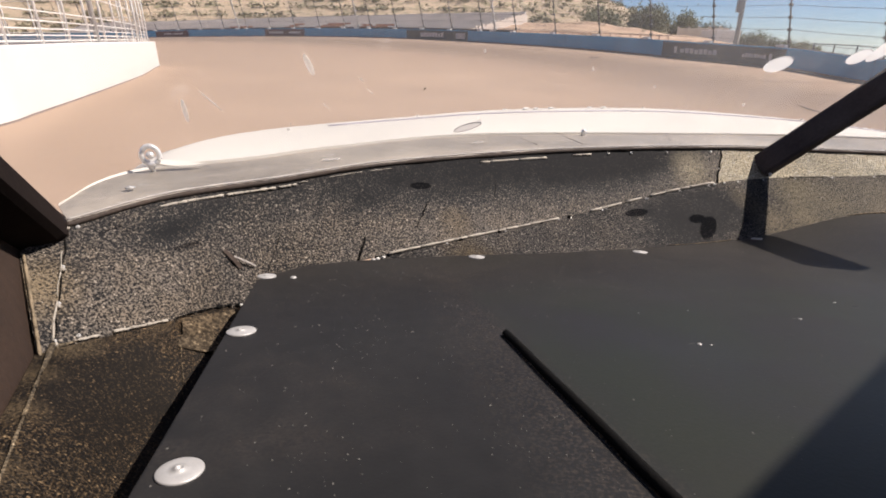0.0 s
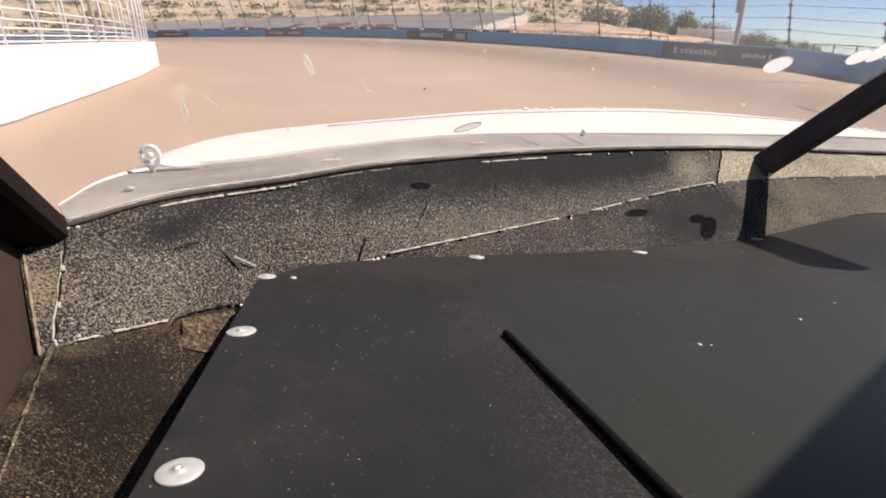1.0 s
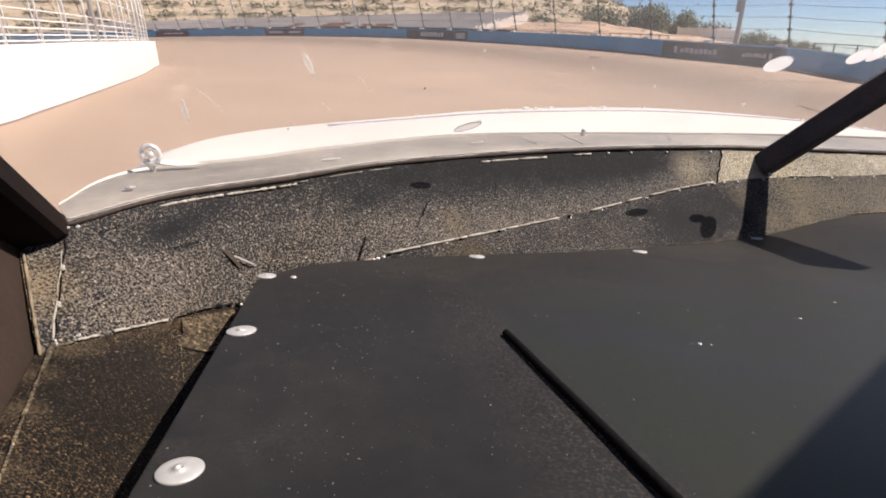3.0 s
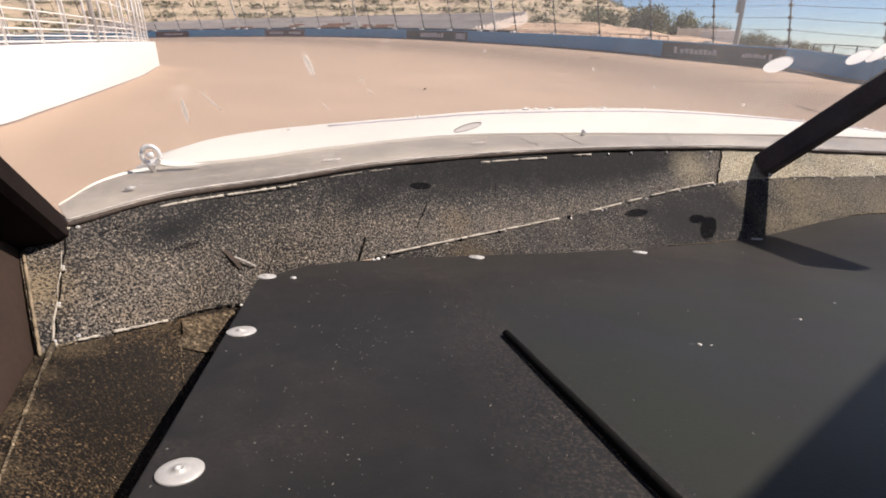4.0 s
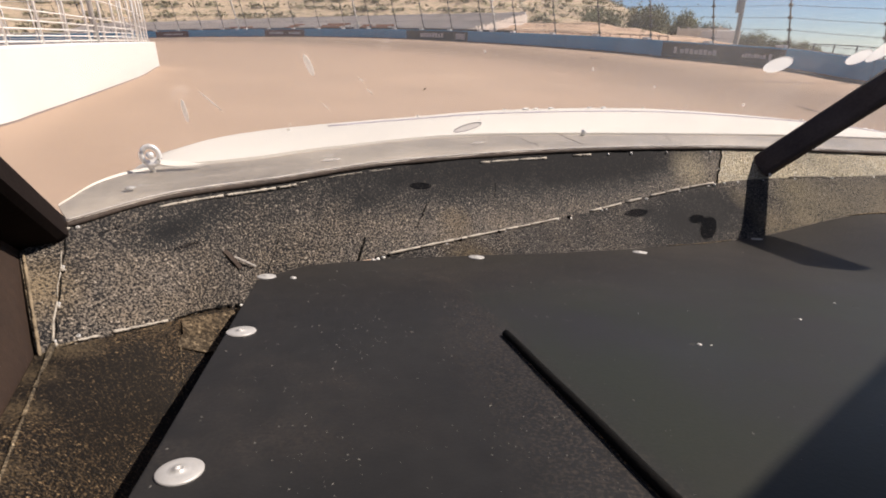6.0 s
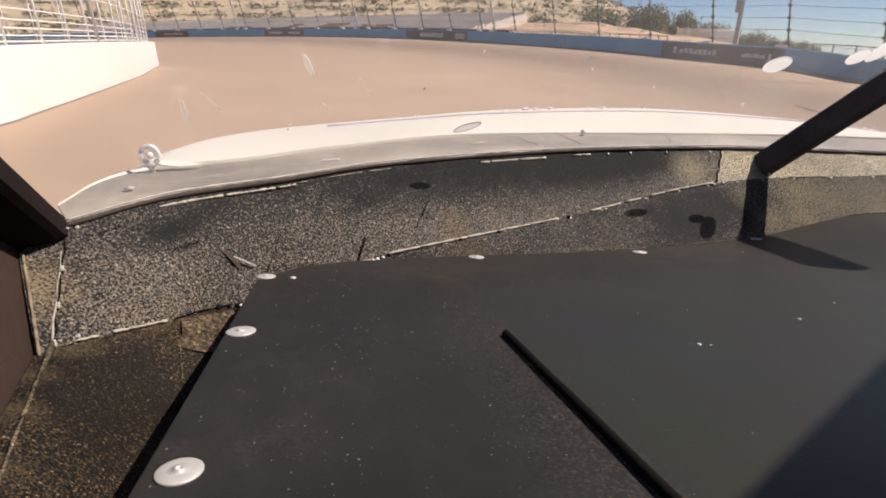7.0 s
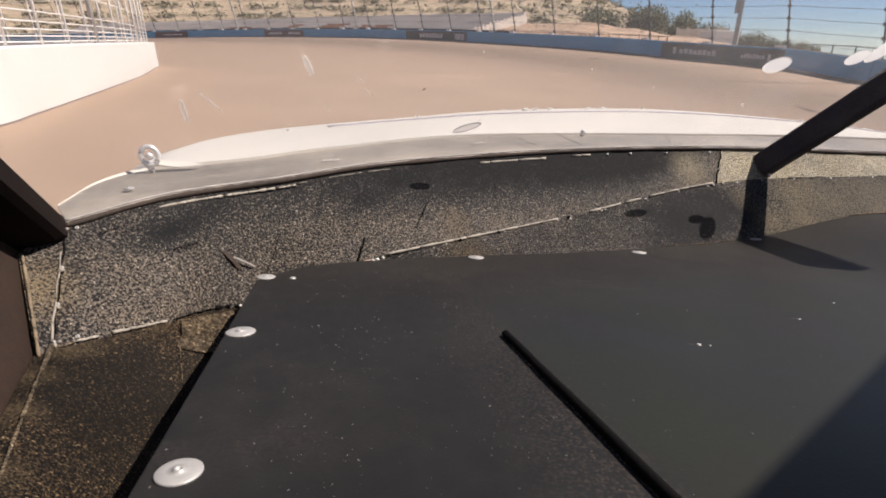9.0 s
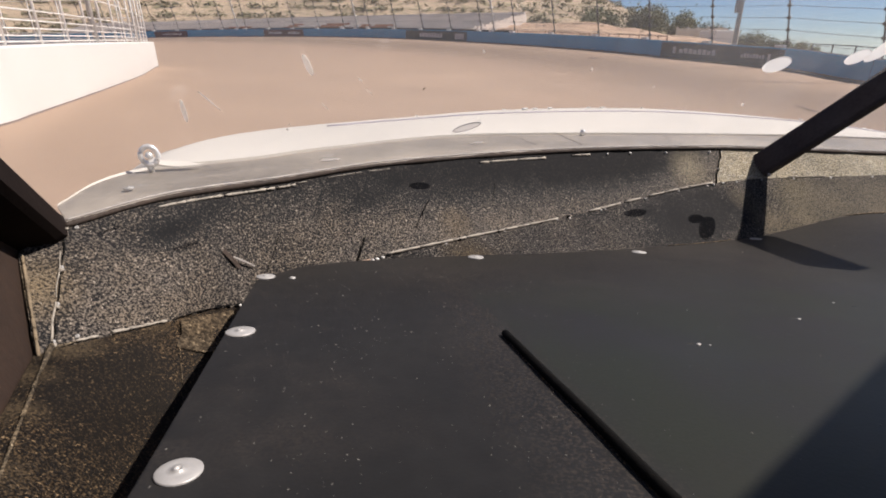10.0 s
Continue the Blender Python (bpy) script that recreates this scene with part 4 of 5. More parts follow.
def build_rail_fence():
    """A low rail fence behind the barrier."""
    top = tagged(new("rail_fence"), "low grey rail fence behind the barrier", "fence")
    spots = []
    for i in range(12):
        p, d, o = outer_at(0.02 + 0.22 * i / 11)
        spots.append(p + o * 6.0)
    for p in spots:
        part("rail_post", tube_bm([p - UP0 * 0.3, p + UP0 * 1.25], 0.04, 6), M_POST_DARK, top)
    for h in (0.65, 1.2):
        part("rail", tube_bm([p + UP0 * h for p in spots], 0.03, 5), M_POST_DARK, top)


UP0 = Vector((0, 0, 1))
build_rail_fence()


def build_light_pole(x, y, height):
    """A steel pole with a grey box on it."""
    z = float(ground_z(x, y)[0][0]) - 0.1
    top = tagged(new("light_pole"), "grey steel light pole with a control box behind the fence", "pole")
    top.location = (x, y, z)
    part("pole", tube_bm([(0, 0, 0), (0, 0, height * 0.5), (0, 0, height)], [0.16, 0.14, 0.11], 10), M_POST_GREY, top, "", True)
    part("control_box", box_bm((0.34, 0.26, 0.95), Matrix.Translation((-0.24, -0.1, 3.55)), 0.02), M_POST_GREY, top)
    part("lamp_arm", tube_bm([(0, 0, height - 0.2), (-1.2, -0.6, height + 0.1)], 0.05, 6), M_POST_GREY, top)
    part("lamp_head", box_bm((0.5, 0.7, 0.25), Matrix.Translation((-1.2, -0.6, height + 0.05)), 0.03), M_POST_GREY, top)


build_light_pole(20.0, 37.6, 11.0)


def build_bank():
    """Bare terraced earth between the grandstand and the trees."""
    n, rows = 48, []
    for j in range(43):
        v = j / 42
        row = []
        for i in range(n + 1):
            s = 0.365 + 0.265 * i / n
            p, d, o = outer_at(s)
            rise = 2.6 * min(1, i / 34)
            step = v * 6 - int(v * 6)
            h = rise * ((int(v * 6) + min(1.0, max(0.0, (step - 0.45) / 0.3))) / 6.3) + 0.25 * noise.noise(Vector((p.x * 0.3, p.y * 0.3, v * 6)))
            q = p + o * (5.0 + 16 * v)
            row.append(Vector((q.x, q.y, p.z - 0.4 + 0.25 + h)))
        rows.append(row)
    top = sheet(rows, 0.6, M_BANK, "earth_bank", None, down=-UP0)
    tagged(top, "bare pinkish terraced earth bank behind the barrier", "bank", kind="structure")


M_BANK = material("pink_tan_earth", (0.46, 0.32, 0.22), 0.95, 0.0, 0.25, 0.25, 0.6, 2.0, spots=(0.22, 0.16, 0.10), spot_scale=0.8, spot_limit=0.62)
build_bank()


def build_bank_rails():
    """Low brown rails that step along the bank."""
    top = tagged(new("bank_rail"), "low rusty pipe rail along the earth bank", "railing")
    spots = []
    for i in range(22):
        p, d, o = outer_at(0.385 + 0.20 * i / 21)
        spots.append(p + o * 6.2 + Vector((0, 0, -0.1)))
    for p in spots:
        part("rail_post", tube_bm([p, p + UP0 * 1.35], 0.045, 6), M_RAIL, top)
    for h in (0.75, 1.3):
        part("rail", tube_bm([p + UP0 * h for p in spots], 0.035, 5), M_RAIL, top)


M_RAIL = material("rusty_pipe", (0.30, 0.19, 0.13), 0.8, 0.0, 0.3, 2.0)
build_bank_rails()

# ---- the car: its own things from the cabin out ----
car = tagged(new("race_car"), "stock race car with black dash panels and white hood", "car")
UP = Vector((0, 0, 1))


def dash_z(x, y):
    """The height of the dash plate, which bends up towards the far side."""
    t = min(1, max(0, (x - 0.65) / 0.45))
    return 0.8146 - 0.0280 * x - 0.2015 * y + 0.066 * t * t * (3 - 2 * t)


DASH_N = Vector((0.028, 0.2015, 1)).normalized()
N_ROW = 72
GLASS_BASE = spline([(-0.471, 0.604, 0.787), (-0.397, 0.714, 0.791), (-0.274, 0.85, 0.781), (-0.092, 0.98, 0.781), (0.28, 1.168, 0.768), (0.735, 1.311, 0.747), (1.217, 1.396, 0.716), (1.7, 1.45, 0.69)], N_ROW)
STRIP_FOOT = spline([(-0.418, 0.468, 0.696), (-0.362, 0.58, 0.672), (-0.299, 0.702, 0.645), (-0.12, 0.801, 0.659), (0.267, 1.036, 0.654), (0.701, 1.245, 0.676), (1.182, 1.334, 0.671), (1.68, 1.43, 0.66)], N_ROW)
PLATE_FRONT = spline([(-0.259, 0.645, 0), (-0.217, 0.732, 0), (-0.119, 0.794, 0), (0.06, 0.855, 0), (0.234, 0.904, 0), (0.55, 1.034, 0), (0.80, 1.165, 0), (1.10, 1.20, 0), (1.62, 1.27, 0)], N_ROW)
HOOD_BACK = [(-0.551, 0.7, 0.783), (-0.576, 0.84, 0.782), (-0.547, 0.956, 0.777), (-0.4, 1.072, 0.77), (-0.241, 1.181, 0.773), (0.116, 1.394, 0.766), (0.904, 1.596, 0.732), (1.408, 1.632, 0.713), (1.859, 1.655, 0.689)]
HOOD_CREST = [(-0.59, 1.009, 0.774), (-0.594, 1.149, 0.774), (-0.571, 1.351, 0.766), (-0.445, 1.543, 0.761), (-0.156, 1.717, 0.763), (0.232, 1.851, 0.774), (0.791, 2.007, 0.759), (1.332, 1.991, 0.721), (1.652, 1.921, 0.681), (2.14, 1.896, 0.619)]
ROOF_BACK = Vector((0.515, -0.857, 0))


def dash_plate():
    rows = []
    for j in range(25):
        v = j / 24
        row = []
        for i, f in enumerate(PLATE_FRONT):
            u = i / N_ROW
            back = Vector((-0.105 + 1.75 * u, -0.08, 0))
            p = f.lerp(back, v)
            row.append((p.x, p.y, dash_z(p.x, p.y)))
        rows.append(row)
    plate = sheet(rows, 0.003, M_PLATE, "dash_plate", car, "satin black aluminium dash top, dusty, held by large washers", down=-DASH_N)
    edge = [Vector(r[0]) for r in rows]
    side = Vector((-1, -0.2, 0)).normalized() * 0.002
    sheet([[p + side - Vector((0, 0, 0.002)) for p in edge], [p + side * 2 - Vector((0, 0, 0.012)) for p in edge]], 0.002, M_PLATE, "edge_flange", plate, "folded-down edge of the dash plate", down=Vector((1, 0.2, 0)))
    # raised rubber edging along a cut; its black also holds the step's shade
    a, b = Vector((0.064, 0.449)), Vector((0.128, 0.185))
    pts = []
    for i in range(17):
        q = a.lerp(b, i / 16 * 1.12)
        pts.append((q.x + 0.0003 * math.sin(i * 0.9), q.y, dash_z(q.x, q.y) + 0.003))
    part("edging_and_shade", tube_bm(pts, 0.0040, 8, 0.02), M_RUBBER, plate, "black rubber edging along a cut, with the step's shade", True)
    pts2 = [(x - 0.0042 - 0.0004 * math.sin(i * 2.3), y + 0.0, z - 0.0030) for i, (x, y, z) in enumerate(pts)]
    part("dust_line", tube_bm(pts2, 0.0014, 6, 0.35), M_BROWN, plate, "tan dust gathered along the edging", True)
    return plate


plate = dash_plate()


def washer_bm(r):
    return lathe_bm([(0, -0.001), (r, -0.001), (r, 0.0006), (r * 0.95, 0.0011), (r * 0.55, 0.0016), (r * 0.24, 0.0018), (r * 0.22, 0.0026), (r * 0.14, 0.0028), (r * 0.1, 0.0012), (0, 0.0012)], 32)


washer_mesh = None
for x, y, r in ((-0.149, 0.22, 0.85), (-0.202, 0.442, 0.94), (-0.253, 0.663, 0.86), (0.06, 0.838, 0.95), (0.387, 0.926, 0.92), (0.728, 1.103, 0.85), (1.09, 1.175, 0.85)):
    q = Vector((x, y, dash_z(x, y) + 0.0003))
    if washer_mesh is None:
        w = part("washer", washer_bm(0.0152), M_ALU, plate, "dull bare aluminium washer with a pop rivet", True)
        washer_mesh = w.data
    else:
        w = child("washer", washer_mesh, plate, "dull bare aluminium washer with a pop rivet")
    w.matrix_basis = on_normal(q, DASH_N + Vector((random.uniform(-0.02, 0.02), random.uniform(-0.02, 0.02), 0)), random.random() * 6) @ Matrix.Diagonal((r, r, 1, 1))

rivet_mesh = None
for x, y, r in ((-0.214, 0.66, 0.9), (0.422, 0.527, 0.36), (0.257, 0.437, 0.48), (0.233, 0.534, 0.15), (0.268, 0.436, 0.22), (-0.118, 0.795, 0.8), (0.30, 0.55, 0.15), (0.52, 0.6, 0.3)):
    q = Vector((x, y, dash_z(x, y) + 0.0002))
    if rivet_mesh is None:
        w = part("rivet", lathe_bm([(0, -0.001), (0.0052, -0.001), (0.0052, 0.0004), (0.0038, 0.0018), (0.0018, 0.0024), (0.0012, 0.0012), (0, 0.0012)], 16), M_ALU, plate, "", True)
        rivet_mesh = w.data
    else:
        w = child("rivet", rivet_mesh, plate)
    w.matrix_basis = on_normal(q, DASH_N) @ Matrix.Diagonal((r, r, r, 1))


for x, y in ((0.250, 0.439), (0.417, 0.529), (0.535, 0.585)):
    h = child("rivet_hole", rivet_mesh, plate, "dark empty rivet hole")
    h.data = h.data.copy()
    h.data.materials[0] = M_HOLE
    h.matrix_basis = on_normal(Vector((x, y, dash_z(x, y) - 0.0006)), DASH_N) @ Matrix.Diagonal((0.9, 0.5, 0.4, 1))


def grit():
    """Pale grit lying on the dash plate, too fine to count."""
    bm = bmesh.new()
    rnd = random.Random(5)
    spots = [(rnd.uniform(-0.2, 1.0), rnd.uniform(0.18, 1.0)) for _ in range(2600)]
    for cx, cy in ((0.083, 0.633), (0.149, 0.611), (0.213, 0.677), (0.12, 0.388), (0.121, 0.298), (0.055, 0.266), (-0.075, 0.402), (-0.077, 0.242)):
        spots += [(rnd.gauss(cx, 0.020), rnd.gauss(cy, 0.022)) for _ in range(26)]
    for x, y in spots:
        if x + 0.2424 * y > 0.19 and rnd.random() < 0.7:
            continue
        if x < -0.16 - 0.2 * (y - 0.2) or y > 0.82 + 0.33 * max(0, x):
            continue
        s = rnd.choice((0.0004, 0.0005, 0.0006, 0.0008, 0.0012)) * (0.4 + 0.55 * rnd.random()) * (0.5 + y * 0.6)
        m = Matrix.Translation((x, y, dash_z(x, y) + s * 0.3)) @ Matrix.Rotation(rnd.random() * 6, 4, "Z") @ Matrix.Diagonal((s * rnd.uniform(1, 2.2), s, s * 0.5, 1))
        bmesh.ops.create_icosphere(bm, subdivisions=1, radius=1.0, matrix=m)
    tagged(part("grit", bm, M_GRIT, plate, "specks of pale grit on the dash"), kind="stuff")


grit()

def flat_bar(points, width, thick, across, bevel, widen=()):
    """A flat bar along points, its broad side turned to `across`; widen: how much broader it is at each point, on its upper side."""
    bm = bmesh.new()
    rings = []
    pts = [Vector(p) for p in points]
    for i, p in enumerate(pts):
        d = (pts[min(i + 1, len(pts) - 1)] - pts[max(i - 1, 0)]).normalized()
        a = (Vector(across) - d * d.dot(Vector(across))).normalized()
        b = d.cross(a)
        ring = []
        for sa, sb in ((-1, -1 + bevel), (-1 + bevel, -1), (1 - bevel, -1), (1, -1 + bevel), (1, 1 - bevel), (1 - bevel, 1), (-1 + bevel, 1), (-1, 1 - bevel)):
            ring.append(bm.verts.new(p + a * (width / 2 * sa + (widen[i] if widen and sa > 0 else 0)) + b * thick / 2 * sb))
        rings.append(ring)
    for r0, r1 in zip(rings, rings[1:]):
        for k in range(8):
            bm.faces.new((r0[k], r0[(k + 1) % 8], r1[(k + 1) % 8], r1[k]))
    bm.faces.new(rings[0][::-1])
    bm.faces.new(rings[-1])
    bmesh.ops.recalc_face_normals(bm, faces=bm.faces)
    return bm


# crinkle-finish strip that rises from the dash to the windshield
SUNK = [p - (q - p) * 0.30 * min(1, max(0, (25 - i) / 6)) for i, (p, q) in enumerate(zip(STRIP_FOOT, GLASS_BASE))]


def smoothstep(a, b, x):
    t = min(1.0, max(0.0, (x - a) / (b - a)))
    return t * t * (3 - 2 * t)


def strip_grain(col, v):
    """How much grain is left on the strip: it fades and darkens towards the head, most of all before the brace, and in
    a few smudges; the one at column 31.5 puts in the oval sticker's shadow.
    """
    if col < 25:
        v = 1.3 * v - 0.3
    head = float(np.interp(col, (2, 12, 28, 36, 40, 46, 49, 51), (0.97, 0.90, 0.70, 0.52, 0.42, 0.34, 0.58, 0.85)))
    smoothing = float(np.interp(col, (2, 12, 28, 36, 46, 49, 51), (0.5, 0.7, 0.8, 0.97, 1.0, 0.6, 0.2)))
    g = 1 - smoothing * smoothstep(head - 0.42, head + 0.28, v)
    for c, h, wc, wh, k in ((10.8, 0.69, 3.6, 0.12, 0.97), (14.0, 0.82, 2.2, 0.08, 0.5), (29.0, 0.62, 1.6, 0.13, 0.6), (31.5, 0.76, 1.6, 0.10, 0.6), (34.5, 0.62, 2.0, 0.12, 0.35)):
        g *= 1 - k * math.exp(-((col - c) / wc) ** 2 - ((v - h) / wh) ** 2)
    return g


def between(line, c):
    k = min(int(c), len(line) - 2)
    return line[k].lerp(line[k + 1], c - k)


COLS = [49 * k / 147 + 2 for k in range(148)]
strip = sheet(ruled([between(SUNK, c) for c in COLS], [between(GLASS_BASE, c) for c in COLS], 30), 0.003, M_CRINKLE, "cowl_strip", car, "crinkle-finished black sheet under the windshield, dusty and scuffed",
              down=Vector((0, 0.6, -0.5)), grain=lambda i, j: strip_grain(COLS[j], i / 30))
sheet(ruled(STRIP_FOOT[51:], GLASS_BASE[51:], 6), 0.003, M_DUSTY, "far_cowl_strip", car, "tan-dusted crinkle-finished sheet under the windshield", down=Vector((0, 0.6, -0.5)))
end_foot = [Vector((-0.418, 0.444, 0.698)), STRIP_FOOT[0], STRIP_FOOT[1], STRIP_FOOT[2]]
end_head = [Vector((-0.495, 0.55, 0.773)), GLASS_BASE[0], GLASS_BASE[1], GLASS_BASE[2]]
strip_end = sheet(ruled([p - (q - p) * 0.30 for p, q in zip(end_foot, end_head)], end_head, 6), 0.003, M_CRINKLE, "corner_strip", car, "crinkle-finished corner piece", down=Vector((0, 0.6, -0.5)), grain=lambda i, j: 0.85)

# the lower wedge between the strip and the plate
wedge_top = STRIP_FOOT[31:]
wedge_low = []
for p in spline([(-0.122, 0.796, 0), (0.234, 0.906, 0), (0.64, 1.082, 0), (1.10, 1.202, 0), (1.62, 1.272, 0)], len(wedge_top) - 1):
    wedge_low.append(Vector((p.x, p.y + 0.004, dash_z(p.x, p.y) - 0.006)))
lower = sheet(ruled(wedge_low, wedge_top, 5), 0.003, M_CRINKLE_DARK, "lower_strip", car, "dark crinkle-finished wedge panel above the dash edge", down=Vector((0, 0.7, -0.4)))


# lower side panel beside the plate
def low_z(x, y):
    """The side floor falls away a little towards the plate."""
    left, edge = -0.165 - 0.5685 * y, -0.163 - 0.2148 * (y - 0.198)
    t = min(1.3, max(0.0, (x - left) / (edge - left)))
    k = min(1.0, t / 0.7)
    foot_y = 0.468 + (x + 0.418) * 1.966 if x < -0.299 else 0.702 + (x + 0.299) * 0.55
    deep = 0.066 * min(1.0, max(0.0, (foot_y - y - 0.03) / 0.22)) * k * k * (3 - 2 * k)
    return -0.026 * t * t - deep + 0.8146 - 0.0280 * x - 0.2015 * y - 0.036


def side_floor():
    rows = []
    for j in range(31):
        v = j / 30
        row = []
        for i in range(45):
            u = i / 44
            f = SUNK[int(u * 22)] + Vector((-0.02 * (1 - u), 0.02, 0))
            r = Vector((-0.165, 0.0, 0)).lerp(Vector((0.05, 0.0, 0)), u)
            p = Vector((f.x, f.y, 0)).lerp(r, v)
            row.append((p.x, p.y, low_z(p.x, p.y)))
        rows.append(row)
    return sheet(rows, 0.003, M_BROWN, "side_floor", car, "brown-dusted black panel beside the dash plate", down=-DASH_N)


side = side_floor()
ov = []
for j in range(9):
    v = j / 8
    a = Vector((-0.343, 0.578, 0)).lerp(Vector((-0.170, 0.205, 0)), v)
    b = Vector((-0.262, 0.66, 0)).lerp(Vector((-0.10, 0.205, 0)), v)
    ov.append([(p.x, p.y, low_z(p.x, p.y) + 0.0012) for p in (a, a.lerp(b, 0.33), a.lerp(b, 0.66), b)])
overlap = sheet(ov, 0.002, M_BROWN, "overlap_sheet", car, "overlapping thin sheet with a worn edge", down=-DASH_N)
tp = []
for j in range(7):
    v = j / 6
    a = Vector((-0.342, 0.580, 0)).lerp(Vector((-0.322, 0.538, 0)), v)
    b = Vector((-0.290, 0.690, 0)).lerp(Vector((-0.255, 0.600, 0)), v)
    tp.append([(p.x + 0.004 * math.sin(7 * k + j), p.y + 0.005 * math.cos(5 * k + 2 * j), low_z(p.x, p.y) + 0.0048) for k, p in enumerate((a, a.lerp(b, 0.25), a.lerp(b, 0.5), a.lerp(b, 0.75), b))])
sheet(tp, 0.001, M_TAPE, "tape_patch", overlap, "strip of dusty tan tape", down=-DASH_N)


def bead(points, r, name, parent, label, broken=0.0, lift=0.0, mat=None):
    """Sealant pressed into a joint, in lengths with gaps."""
    rnd = random.Random(len(points) * 7 + int(r * 1e5))
    run = []
    k = 0
    while k < len(points):
        n = rnd.randint(3, 7)
        run = points[k:k + n]
        if len(run) > 2 and rnd.random() > broken:
            part(name, tube_bm([p + UP * lift for p in run], [r * (0.55 + 0.6 * rnd.random()) for _ in run], 6), mat or M_SEAL, parent, label, True)
        k += n - (0 if rnd.random() < broken else 1)


def lump(at, r, mat, name, parent, label):
    """A small uneven clot pressed onto a joint."""
    bm = bmesh.new()
    bmesh.ops.create_icosphere(bm, subdivisions=2, radius=r)
    for v in bm.verts:
        v.co *= 1 + 0.6 * noise.noise(v.co / r * 1.3 + at * 90)
        v.co.z *= 0.75
    bm.transform(Matrix.Translation(at))
    return part(name, bm, mat, parent, label, True)


fine_foot = spline([STRIP_FOOT[i] for i in range(0, N_ROW + 1, 3)], 220)
bead([p + Vector((0, -0.002, 0.001)) for p in fine_foot[97:156]], 0.0027, "sealant", lower, "worn tan sealant", 0.08, 0.001)
bead([p + Vector((0, -0.002, 0.001)) for p in fine_foot[160:]], 0.0014, "sealant", lower, "worn tan sealant", 0.35, 0.001)
edge_line = [STRIP_FOOT[0].lerp(Vector((-0.140, 0.0, low_z(-0.140, 0.0))), i / 30) + Vector((-0.001, 0, 0.002)) for i in range(31)]
edge_line = [Vector((p.x, p.y, max(p.z, low_z(p.x, p.y) + 0.0032))) for p in edge_line]
bead(edge_line[:27], 0.0017, "sealant", side, "worn tan sealant", 0.0, 0.0012, M_HEAP)
fine_top = spline([GLASS_BASE[i] for i in range(0, N_ROW + 1, 3)], 220)


def floor_joint(k):
    """Where the strip meets the side floor, below or above the nominal foot."""
    a, way = fine_foot[k], fine_foot[k] - fine_top[k]
    best = min((j / 200 for j in range(-30, 61)), key=lambda t: abs((a + way * t).z - low_z((a + way * t).x, (a + way * t).y)))
    return a + way * best


joint = [floor_joint(k) for k in range(66)]
bead([p + Vector((0.001, -0.002, 0.001)) for p in joint[2:34]], 0.0021, "sealant", side, "worn tan sealant", 0.10, 0.001)
bead([p + Vector((0.001, -0.002, 0.001)) for p in joint[36:60]], 0.0011, "open_joint", side, "dark open joint", 0.1, 0.002, M_RUBBER)
fine_head = spline([GLASS_BASE[i] for i in range(0, N_ROW + 1, 3)], 260)
bead([p + Vector((0.002, -0.010, -0.008)) for p in fine_head[34:80]], 0.0024, "sealant", strip, "pale sealant squeezed out under the gasket", 0.03)
bead([p + Vector((0.002, -0.008, -0.006)) for p in fine_head[80:112]], 0.0009, "sealant", strip, "pale sealant squeezed out under the gasket", 0.2)
bead([p + Vector((0.002, -0.012, -0.010)) for p in fine_head[130:145]], 0.0030, "sealant", strip, "pale sealant squeezed out under the gasket", 0.0)
bead([p + Vector((0.002, -0.0095, -0.0075)) for p in fine_head[150:156]], 0.0024, "sealant", strip, "pale sealant squeezed out under the gasket", 0.0)
for k in (158, 163, 171, 181):
    lump(fine_head[k] + Vector((0.002, -0.0095, -0.0075)), 0.0028, M_SHRED, "pale_chip", strip, "pale chip of sealant")
front_edge = [Vector((p.x, p.y + 0.004, dash_z(p.x, p.y) + 0.0005)) for p in PLATE_FRONT]
bead(front_edge[36:60], 0.0012, "sealant", lower, "thin tan dust line", 0.3, 0.0, M_TAPE)

corner_line = [Vector((-0.417, 0.446, 0.699)).lerp(Vector((-0.490, 0.548, 0.770)), i / 20) + Vector((0.002, -0.001, 0.001)) for i in range(21)]
bead(corner_line, 0.0019, "sealant", strip_end, "worn tan sealant", 0.05, 0.0, M_TAN)
sheet_edge = [Vector((-0.343, 0.578, 0)).lerp(Vector((-0.190, 0.248, 0)), i / 40) for i in range(41)]
bead([Vector((p.x, p.y, low_z(p.x, p.y) + 0.0018)) for p in sheet_edge], 0.0007, "dust_line", overlap, "pale dust along the sheet's edge", 0.45, 0.0, M_HEAP)

bead(front_edge[49:72], 0.0024, "dust_line", lower, "tan dust along the far dash edge", 0.2, 0.0, M_HEAP)

# vertical joints of the strip, with rivets
for k, lab in ((0, "dark open joint"), (51, "dark open joint")):
    a, b = STRIP_FOOT[k], GLASS_BASE[k]
    pts = [a.lerp(b, i / 8) + Vector((0.0022 * math.sin(2.3 * i + k), -0.001, 0.001)) for i in range(9)]
    part("joint", tube_bm(pts, 0.0009 if k == 0 else 0.0017, 6), M_RUBBER, strip, lab, True)
for k, t in ((0, 0.62), (1, 0.95), (0, 0.32), (2, 0.03), (0, 0.04), (51, 0.4), (51, 0.95)):
    q = STRIP_FOOT[k].lerp(GLASS_BASE[k], t)
    w = child("rivet", rivet_mesh, strip)
    w.matrix_basis = on_normal(q + Vector((0, -0.0008, 0.0008)), (0.1, -0.7, 0.7)) @ Matrix.Diagonal((0.5, 0.5, 0.5, 1))
